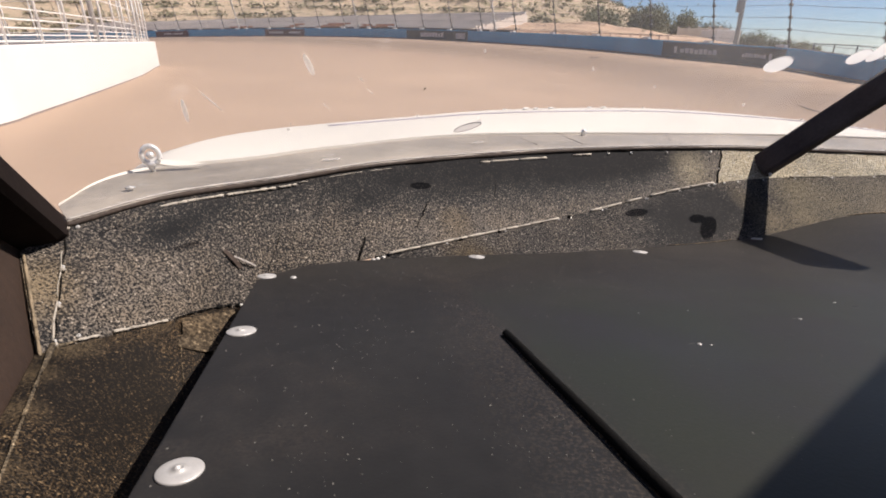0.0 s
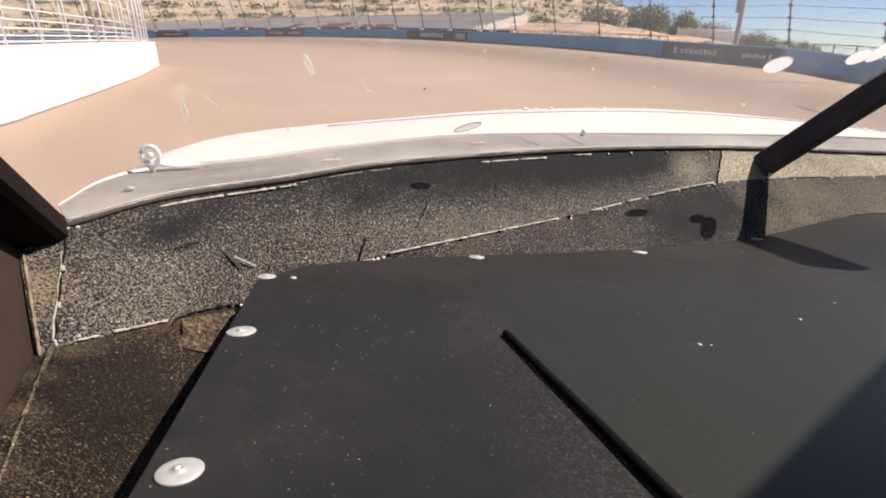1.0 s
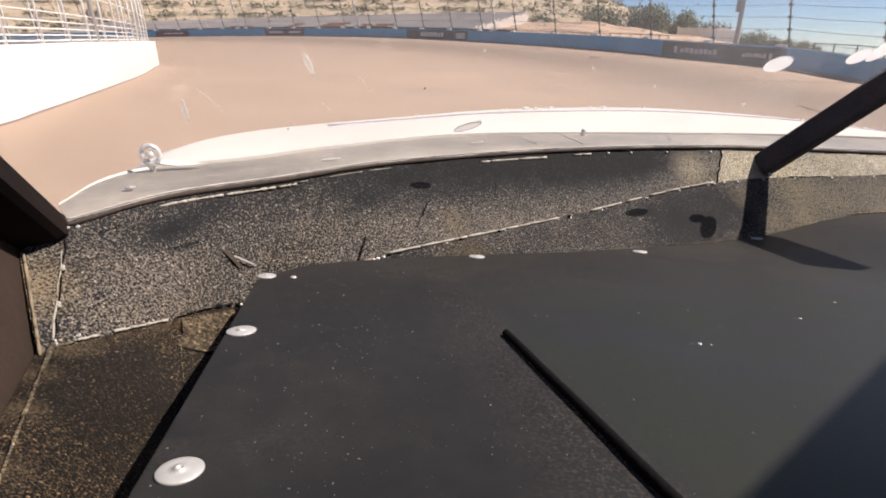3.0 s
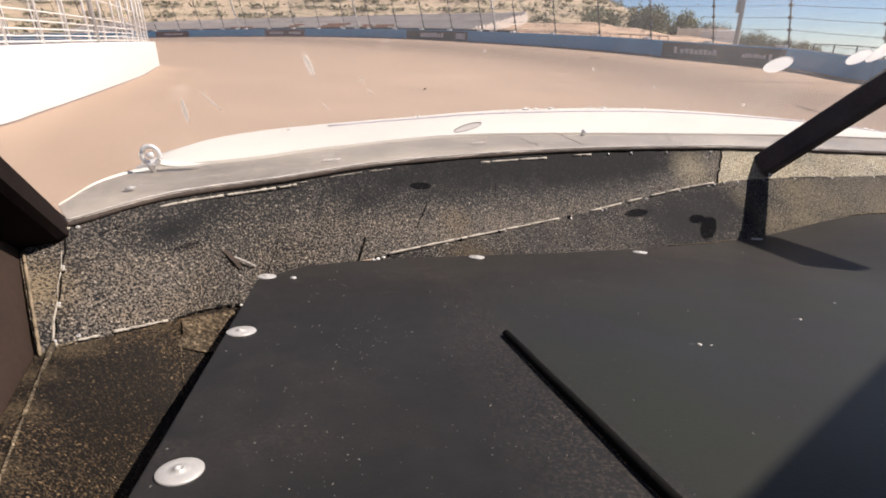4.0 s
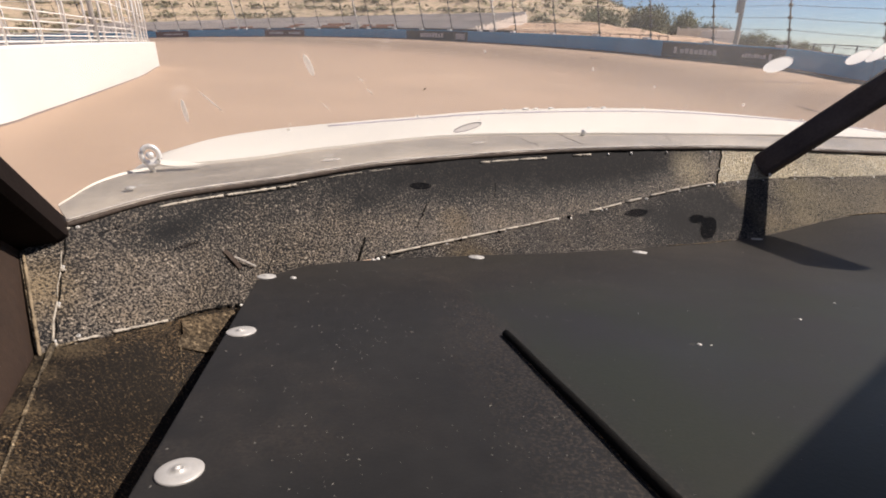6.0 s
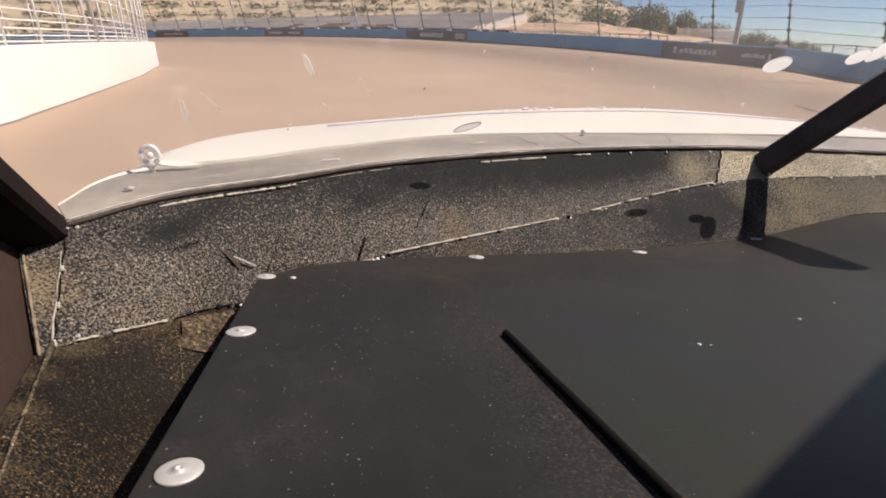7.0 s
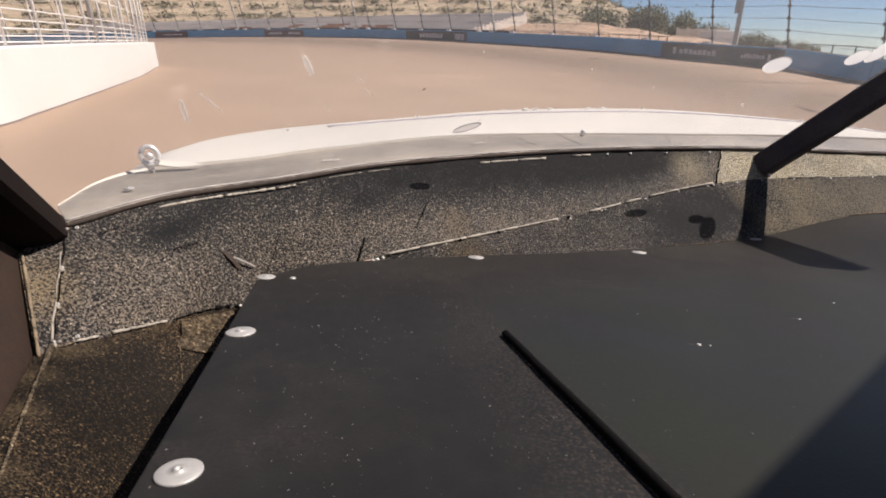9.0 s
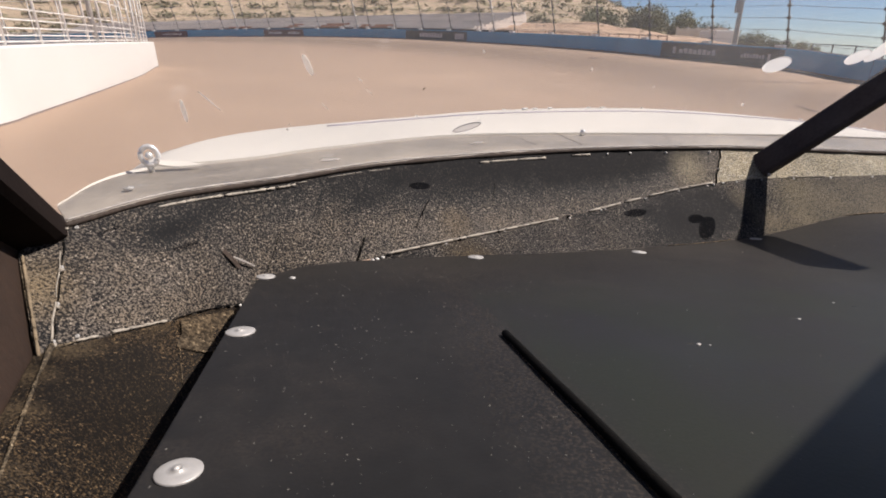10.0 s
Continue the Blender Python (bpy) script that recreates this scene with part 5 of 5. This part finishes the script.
for k in (96, 106, 115, 124, 133, 141, 148, 154, 160, 165, 171, 178, 186, 193, 200):
    q = fine_foot[k] + Vector((0, -0.004, -0.002))
    w = child("rivet", rivet_mesh, lower)
    w.matrix_basis = on_normal(q, (0.1, -0.8, 0.6)) @ Matrix.Diagonal((0.5, 0.5, 0.5, 1))

bead([STRIP_FOOT[0].lerp(GLASS_BASE[0], i / 24) + Vector((-0.001 + 0.0008 * math.sin(i), -0.002, 0.002)) for i in range(1, 9)], 0.0016, "sealant", strip, "worn tan sealant", 0.0)
bead([STRIP_FOOT[0].lerp(GLASS_BASE[0], i / 24) + Vector((-0.001 + 0.0008 * math.sin(i), -0.002, 0.002)) for i in range(9, 23)], 0.0009, "sealant", strip, "worn tan sealant", 0.25)
for t, r in ((0.02, 0.003), (0.30, 0.0022), (0.60, 0.0034), (0.97, 0.0024)):
    lump(STRIP_FOOT[0].lerp(GLASS_BASE[0], t) + Vector((0.002, -0.002, 0.001)), r, M_SEAL, "sealant_lump", strip, "lump of pale sealant")
# dark clots and chips of sealant along the joint with the lower panel
for k, r in ((108, 0.0042), (114, 0.0040), (126, 0.0046), (121, 0.0026), (132, 0.0022), (95, 0.0032)):
    lump(fine_foot[k] + Vector((0, -0.003, 0.000)), r, M_RUBBER, "dark_clot", lower, "clot of black sealant")
for k, r in ((95, 0.0034), (96, 0.0026), (126, 0.0024), (132, 0.0022), (141, 0.0020), (155, 0.0030), (157, 0.0024)):
    lump(fine_foot[k] + Vector((0.002, -0.006, -0.001)), r, M_SHRED, "pale_chip", lower, "pale chip of sealant")
for k, r in ((54, 0.0046), (58, 0.0034), (61, 0.0040), (63, 0.0030), (47, 0.0028)):
    lump(joint[k] + Vector((0.0, -0.003, 0.003)), r, M_RUBBER, "dark_clot", side, "clot of black sealant")
lump(joint[62] + Vector((0.002, -0.006, 0.006)), 0.0020, M_SHRED, "pale_chip", side, "pale chip of sealant")
for k, (src, r) in enumerate(((edge_line[0:5], 0.0032), (fine_foot[0:7], 0.0030))):
    part("dust_heap", tube_bm([p + Vector((0.001, -0.001, 0.0)) for p in src], [r * w for w in (1.0, 1.0, 0.85, 0.7, 0.45, 0.3, 0.2)[:len(src)]], 7, 0.2), M_HEAP, side, "tan dust heaped in the corner", True)

# scratches on the strip, and a loose clip whose shadow is a dark wedge
for k, t0, t1, dx, r in ((30, 0.02, 0.62, -0.010, 0.0013), (30, 0.0, 0.22, 0.002, 0.0024), (33, 0.22, 0.52, 0.014, 0.0011), (37, 0.38, 0.62, 0.002, 0.0007), (22, 0.05, 0.5, 0.003, 0.0008)):
    a, b = STRIP_FOOT[k].lerp(GLASS_BASE[k], t0), STRIP_FOOT[k].lerp(GLASS_BASE[k], t1) + Vector((dx, 0, 0))
    pts = [a.lerp(b, i / 6) + Vector((0.0012 * math.sin(4 * i + k), 0, 0)) for i in range(7)]
    part("scratch", tube_bm(pts, [r * (0.4 + 0.6 * abs(math.sin(i + k))) for i in range(7)], 5), M_RUBBER, strip, "dark gouge", True)
off_strip = Vector((0.70, -0.50, 0.48)) * 0.004
part("clip", flat_bar([Vector((-0.331, 0.713, 0.708)) + off_strip * 0.4, Vector((-0.320, 0.714, 0.692)) + off_strip * 0.6, Vector((-0.312, 0.716, 0.678)) + off_strip * 0.4], 0.0065, 0.002, (0.5, 0.8, 0.2), 0.3), M_GASKET, strip, "dark wedge for the shade beside the clip")
part("clip_edge", flat_bar([Vector((-0.321, 0.717, 0.696)) + off_strip, Vector((-0.309, 0.724, 0.685)) + off_strip * 1.3, Vector((-0.296, 0.731, 0.674)) + off_strip], 0.0024, 0.002, (0.3, 0.3, 0.9), 0.3), M_LIP, strip, "worn pale clip edge")

# rubber gasket under the glass
part("gasket", tube_bm([p + Vector((0, -0.002, 0.001)) for p in fine_head], [0.0041 * (1 + 0.5 * noise.noise(p * 14)) for p in fine_head], 8, 0.12), M_GASKET, car, "black rubber gasket along the windshield base", True)
part("gasket_lip", tube_bm([p + Vector((-0.002, 0.005, 0.0060)) for p in fine_head], 0.0016, 6, 0.3), M_LIP, car, "pale worn lip of the gasket", True)

# grey cowl and white hood outside
hood_back = spline(HOOD_BACK, N_ROW)
cowl_rows = ruled([p + Vector((0, 0.004, 0.001)) for p in GLASS_BASE], hood_back, 6)
cowl = sheet(cowl_rows, 0.004, M_COWL, "cowl", car, "scuffed grey cowl in front of the windshield", down=-UP)
nh = 60
hb, hc = spline(HOOD_BACK[2:], nh), spline(HOOD_CREST, nh)
rows = []
for j in range(15):
    v = j / 10
    row = []
    for c, (p, q) in enumerate(zip(hb, hc)):
        reach = min(1.0, (c + 0.2) / 9)
        if v <= 1:
            r = p.lerp(q, v)
            r.z += 0.006 + 0.008 * math.sin(math.pi * v) * 0.4
        else:
            w = v - 1
            r = q + (q - p).normalized() * 2.0 * w * reach
            r.z = q.z + 0.006 - 0.42 * w - 0.7 * w * w
        row.append(r)
    rows.append(row)
rows_hood = rows
hood = sheet(rows_hood, 0.006, M_HOOD, "hood", car, "glossy white painted hood", down=-UP)
seam_pts = [p.lerp(q, 0.80) + UP * 0.0085 for p, q in zip(hb, hc)][22:]
part("hood_line", tube_bm(seam_pts, 0.0035, 6), material("lilac_grey_line", (0.34, 0.31, 0.36), 0.5), hood, "thin lilac-grey stripe across the hood", True)
for k, s in ((33, 0.5), (34, 1.1), (34.5, 0.8), (35.2, 0.9), (37, 0.7), (37.6, 0.9), (39.5, 0.4), (28, 0.4), (47, 0.4), (51.5, 0.7), (52, 0.5)):
    bm = box_bm((0.022 * s, 0.010, 0.006 * s), Matrix.Translation(hc[int(k)].lerp(hc[int(k) + 1], k - int(k)) + Vector((0.01 * s, -0.02, 0.010))) @ Matrix.Rotation(0.4 * s, 4, "Z"), 0.003)
    part("tape_shred", bm, M_SHRED, hood, "torn white tape on the hood edge")


hb_all = spline(HOOD_BACK, 40)
out_rows = []
for v in (0.0, 0.5, 1.0):
    row = []
    for i in range(20):
        p = hb_all[i]
        w = 0.25 * (1 - i / 19) + 0.75 * math.sin(math.pi * min(1, i / 17.5))
        row.append(p + Vector((-0.007, 0.024, 0.002)) * v * w + UP * (-0.001 + 0.003 * math.sin(math.pi * v)))
    out_rows.append(row)
sheet(out_rows, 0.004, M_HOOD, "hood_edge", hood, "white fender edge beside the cowl", down=-UP)


def disc_sheet(c, ax, ay, r0, r1, mat, name, parent, label, thick=0.0012, closed=True):
    """A flat oval, r0 by r1, in the plane of ax and ay."""
    bm = bmesh.new()
    ax, ay = Vector(ax).normalized(), Vector(ay).normalized()
    nn = ax.cross(ay).normalized()
    lo = [bm.verts.new(c + ax * r0 * math.cos(t) + ay * r1 * math.sin(t)) for t in np.linspace(0, 2 * math.pi, 28, endpoint=False)]
    hi = [bm.verts.new(c + nn * thick + ax * r0 * 0.985 * math.cos(t) + ay * r1 * 0.985 * math.sin(t)) for t in np.linspace(0, 2 * math.pi, 28, endpoint=False)]
    bm.faces.new(hi)
    if closed:
        bm.faces.new(lo[::-1])
    for k in range(28):
        bm.faces.new((lo[k], lo[(k + 1) % 28], hi[(k + 1) % 28], hi[k]))
    return part(name, bm, mat, parent, label)


# hood pin with its wire loop
pin_at = Vector((-0.524, 0.929, 0.782))
loop = []
for i in range(33):
    a = math.pi * 2 * (i / 32) + 0.4
    loop.append(pin_at + Vector((-0.006 + 0.0135 * math.sin(a), -0.01 + 0.004 * math.sin(a), 0.028 - 0.0165 * math.cos(a))))
part("hood_pin_loop", tube_bm(loop, 0.0047, 10), M_PIN, cowl, "bright steel hood pin loop", True)
part("pin_button", lathe_bm([(0, -0.003), (0.006, -0.003), (0.0072, 0.0), (0.006, 0.003), (0.003, 0.005), (0, 0.0055)], 16, on_normal(pin_at + Vector((-0.005, -0.012, 0.029)), (0.35, -0.85, 0.4))), M_PIN, cowl, "bright round pin end", True)
part("hood_pin", tube_bm([pin_at + Vector((-0.016, -0.008, 0.018)), pin_at + Vector((-0.013, -0.006, 0.006)), pin_at + Vector((-0.008, -0.004, -0.006))], [0.0045, 0.0042, 0.004], 10), M_PIN, cowl, "steel hood pin", True)
rows = []
for v in (-1, -0.4, 0.4, 1):
    rows.append([pin_at + Vector((-0.004 + 0.075 * u, 0.003 + 0.030 * u, 0.010 * (1 - u) ** 2 + 0.004)) + Vector((0, 0.011, 0.002)) * v * math.sin(math.pi * min(1, 0.18 + 0.82 * u)) for u in (0, 0.12, 0.25, 0.4, 0.55, 0.7, 0.85, 1)])
sheet(rows, 0.003, M_HOOD, "pin_tab", cowl, "white tab that holds the hood pin", down=-UP)
w = child("washer", washer_mesh, cowl, "small bright rivet washer")
w.matrix_basis = on_normal(Vector((-0.481, 0.761, 0.793)), UP) @ Matrix.Diagonal((0.5, 0.5, 1, 1))
part("cowl_bolt", lathe_bm([(0, -0.003), (0.007, -0.003), (0.007, 0.012), (0.005, 0.015), (0, 0.015)], 12, Matrix.Translation((0.396, 1.456, 0.757))), M_STEEL, cowl, "", True)
# three thin dark lines laid across the cowl
for a, b, r in (((0.192, 1.294, 0.777), (0.221, 1.184, 0.779), 0.003), ((0.3, 1.372, 0.777), (0.326, 1.191, 0.779), 0.004), ((0.573, 1.327, 0.777), (0.549, 1.235, 0.779), 0.003)):
    pts = [Vector(a).lerp(Vector(b), i / 6) + Vector((0.0015 * math.sin(i * 1.7), 0, 0)) for i in range(7)]
    part("dark_line", tube_bm(pts, r * 0.18, 5), M_GASKET, cowl, "thin dark line across the cowl", True)

# thin pale patches laid on the cowl
for x, y, z, sx, sy in ((-0.225, 1.02, 0.7815, 0.020, 0.013), (0.085, 1.235, 0.7765, 0.022, 0.005)):
    bm = bmesh.new()
    bmesh.ops.create_uvsphere(bm, u_segments=14, v_segments=6, radius=1.0, matrix=Matrix.Translation((x, y, z)) @ Matrix.Rotation(0.5, 4, "Z") @ Matrix.Diagonal((sx, sy, 0.0012, 1)))
    part("pale_patch", bm, M_PALE_PATCH, cowl, "thin pale patch on the cowl", True)

# windshield
# the glass lies flatter above the braces, up to the unseen roof's front edge, which is set to cast the shadow on the
# dash corner
lead = [Vector((0.696, 0.245, 1.42)) + Vector((0.82, 0.57, 0)) * (-1.25 + 0.2 * i) for i in range(13)]
roof_edge = spline([(-0.31, 0.22, 1.37), (0.0, 0.34, 1.39), (0.36, 0.480, 1.40), (0.80, 0.708, 1.40), (1.25, 0.89, 1.38), (1.6, 0.98, 1.35)], N_ROW)
pane_rows = ruled([p + Vector((0, 0.002, 0.006)) for p in GLASS_BASE], roof_edge, 8) + [[p.lerp(lead[0].lerp(lead[-1], c / N_ROW), k / 3) + UP * 0.02 * math.sin(math.pi * k / 3) for c, p in enumerate(roof_edge)] for k in (1, 2, 3)]
pane_rows = [[r[0] - (r[1] - r[0]) * 5] + r for r in pane_rows]
shield = sheet(pane_rows, 0.004, M_GLASS, "windshield", car, "clear curved windshield with dried splashes", down=UP)
shield.visible_shadow = False


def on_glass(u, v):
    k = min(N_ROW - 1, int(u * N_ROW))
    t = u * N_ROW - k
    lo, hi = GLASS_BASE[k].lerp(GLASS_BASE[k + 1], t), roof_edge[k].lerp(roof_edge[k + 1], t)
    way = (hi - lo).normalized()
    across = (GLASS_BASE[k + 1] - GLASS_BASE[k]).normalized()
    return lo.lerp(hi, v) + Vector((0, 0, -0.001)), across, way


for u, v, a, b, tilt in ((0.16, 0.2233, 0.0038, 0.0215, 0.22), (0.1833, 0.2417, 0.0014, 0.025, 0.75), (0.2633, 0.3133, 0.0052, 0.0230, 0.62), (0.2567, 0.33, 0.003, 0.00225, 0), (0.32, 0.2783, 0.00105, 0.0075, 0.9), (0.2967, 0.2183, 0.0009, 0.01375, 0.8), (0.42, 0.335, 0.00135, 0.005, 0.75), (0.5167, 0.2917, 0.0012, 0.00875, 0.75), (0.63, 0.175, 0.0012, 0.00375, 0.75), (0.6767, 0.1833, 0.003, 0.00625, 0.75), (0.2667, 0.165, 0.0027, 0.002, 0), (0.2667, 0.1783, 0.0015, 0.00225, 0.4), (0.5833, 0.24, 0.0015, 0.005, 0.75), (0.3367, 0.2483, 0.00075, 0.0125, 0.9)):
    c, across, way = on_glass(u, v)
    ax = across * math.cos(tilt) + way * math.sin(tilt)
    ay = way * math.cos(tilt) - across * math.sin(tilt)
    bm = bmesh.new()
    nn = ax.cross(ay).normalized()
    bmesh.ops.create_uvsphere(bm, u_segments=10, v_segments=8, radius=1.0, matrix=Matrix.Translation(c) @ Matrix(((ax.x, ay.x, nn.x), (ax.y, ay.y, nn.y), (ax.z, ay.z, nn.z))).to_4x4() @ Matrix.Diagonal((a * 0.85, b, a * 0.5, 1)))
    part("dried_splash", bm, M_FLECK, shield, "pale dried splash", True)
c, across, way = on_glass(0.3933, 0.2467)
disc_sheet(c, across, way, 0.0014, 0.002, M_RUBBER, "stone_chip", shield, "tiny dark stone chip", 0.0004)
for u, v, a, b, tilt in ((0.6630, 0.318, 0.0310, 0.0225, -0.10), (0.7225, 0.353, 0.0245, 0.0205, 0.16), (0.7380, 0.400, 0.0560, 0.0230, 1.35)):
    c, across, way = on_glass(u, v)
    ax = across * math.cos(tilt) + way * math.sin(tilt)
    ay = way * math.cos(tilt) - across * math.sin(tilt)
    disc_sheet(c, ax, ay, a, b, M_PAD, "adhesive_pad", shield, "white oval adhesive pad", 0.001, False)


c, across, way = on_glass(0.4635, 0.1215)
lean = across * 0.93 + way * 0.37
cross = way * 0.93 - across * 0.37
disc_sheet(c, lean, cross, 0.0255, 0.0112, M_STICKER, "oval_sticker", shield, "small pale oval sticker with a grey rim", 0.0005, False)
part("sticker_rim", tube_bm([c + lean * 0.0255 * math.cos(a) + cross * 0.0112 * math.sin(a) for a in np.linspace(0, 2 * math.pi, 29)], 0.0011, 5), M_STICKER_RIM, shield, "grey rim of the sticker", True)

# windshield braces and corner post
brace = part("windshield_brace", flat_bar([(0.820, 1.302, 0.700), (0.955, 1.224, 0.858), (1.087, 1.140, 1.015), (1.205, 0.997, 1.208), (1.300, 0.858, 1.375)], 0.060, 0.030, (0, 0.6, 0.8), 0.2, (0, 0.0, 0.009, 0.016, 0.02)), M_BAR, car, "black flat windshield brace from dash to roof")
w = child("rivet", rivet_mesh, brace)
w.matrix_basis = on_normal(Vector((0.80, 1.222, 0.700)), (0.1, -0.9, 0.4)) @ Matrix.Diagonal((0.8, 0.8, 0.8, 1))
pil = Vector((-0.481, 0.58, 0.78))
part("corner_post", flat_bar([pil - Vector((0.024, -0.014, 0.004)), pil - Vector((0.015, 0.006, -0.009)), (-0.474, 0.486, 0.884), (-0.374, 0.20, 1.30)], 0.070, 0.040, (0.8, 0.2, 0.3), 0.25), M_POSTBLACK, car, "black corner post beside the windshield")

# side panel, roof and the cabin behind
f0, r0 = Vector((-0.418, 0.444, 0.698)), Vector((-0.142, -0.02, 0.770))
t0, t1 = Vector((-0.495, 0.55, 0.773)), Vector((-0.44, 0.08, 1.22))
fwd = (f0 - r0).normalized() * 0.03
f0, t0 = f0 + fwd - UP * 0.02, t0 + fwd + UP * 0.012
r0 = r0 - UP * 0.02
sheet(ruled([f0.lerp(r0, i / 8) for i in range(9)], [t0.lerp(t1, i / 8) for i in range(9)], 6), 0.004, M_DOOR, "side_panel", car, "matt dark brown inner door panel", down=Vector((-1, 0, -0.3)))
sheet(ruled([p + UP * 0.006 for p in lead], [p + ROOF_BACK * 1.3 + UP * 0.03 for p in lead], 6), 0.02, M_CABIN, "roof", car, "dark roof over the cabin", down=-UP)
back = [p + ROOF_BACK * 1.3 for p in lead]
sheet(ruled(back, [p - UP * 1.1 for p in back], 4), 0.02, M_CABIN, "rear_panel", car, "dark panel closing the cabin", down=ROOF_BACK)
lowb = [p - UP * 1.08 for p in back]
sheet(ruled([p - ROOF_BACK * 1.3 for p in lowb], lowb, 4), 0.02, M_CABIN, "cabin_floor", car, "dark cabin floor", down=-UP)
for end, way, name in ((lead[0], Vector((-0.857, -0.515, 0)), "near_door_panel"), (lead[-1], Vector((0.857, 0.515, 0)), "far_door_panel")):
    far = [end + ROOF_BACK * 1.3 * i / 6 for i in range(7)]
    sheet(ruled([p - UP * 0.45 for p in far], [p - UP * 1.1 for p in far], 3), 0.02, M_CABIN, name, car, "dark door panel", down=way)

# plain body sides and wheels that carry the car
left_edge, right_edge = [r[0] for r in rows_hood], [r[-1] for r in rows_hood]
rim = [lead[0] - UP * 0.62, GLASS_BASE[0] + Vector((-0.06, 0.0, -0.08)), Vector(HOOD_BACK[0]) + Vector((-0.01, 0, -0.03)), Vector(HOOD_BACK[1]) + Vector((-0.005, 0.01, -0.03))]
rim += [p + Vector((0.012, 0, -0.012)) for p in left_edge[2:]] + [p + Vector((0, -0.012, -0.012)) for p in rows_hood[-1][4:-4:4]]
rim += [p + Vector((-0.012, 0, -0.012)) for p in right_edge[::-1]] + [GLASS_BASE[-1] + Vector((0.04, 0, -0.05)), lead[-1] - UP * 0.62]
sheet(ruled(rim, [Vector((p.x, p.y, 0.10)) for p in rim], 3), 0.01, M_HOOD, "body_side", car, "white body side down to the skirt", down=UP * 0.2 + Vector((0.4, -0.6, 0)), smooth=False)
for dr, df in ((0.12, 1.05), (2.05, 1.05), (0.25, -0.85), (1.75, -0.85)):
    hub = Vector((0.857, 0.515, 0)) * dr - ROOF_BACK * df + UP * 0.24
    turn = Matrix.Translation(hub) @ Matrix.Rotation(math.atan2(0.515, 0.857), 4, "Z") @ Matrix.Rotation(math.pi / 2, 4, "Y")
    tyre = part("wheel", lathe_bm([(0.20, -0.13), (0.30, -0.14), (0.335, -0.11), (0.34, 0.0), (0.335, 0.11), (0.30, 0.14), (0.20, 0.13), (0.19, 0.0), (0.20, -0.13)], 32, turn), M_RUBBER, car, "black racing tyre", True)
    part("rim", lathe_bm([(0, -0.04), (0.06, -0.05), (0.17, -0.02), (0.20, -0.11), (0.205, 0.11), (0.17, 0.02), (0.06, 0.05), (0, 0.04)], 24, turn), M_STEEL, tyre, "steel rim", True)
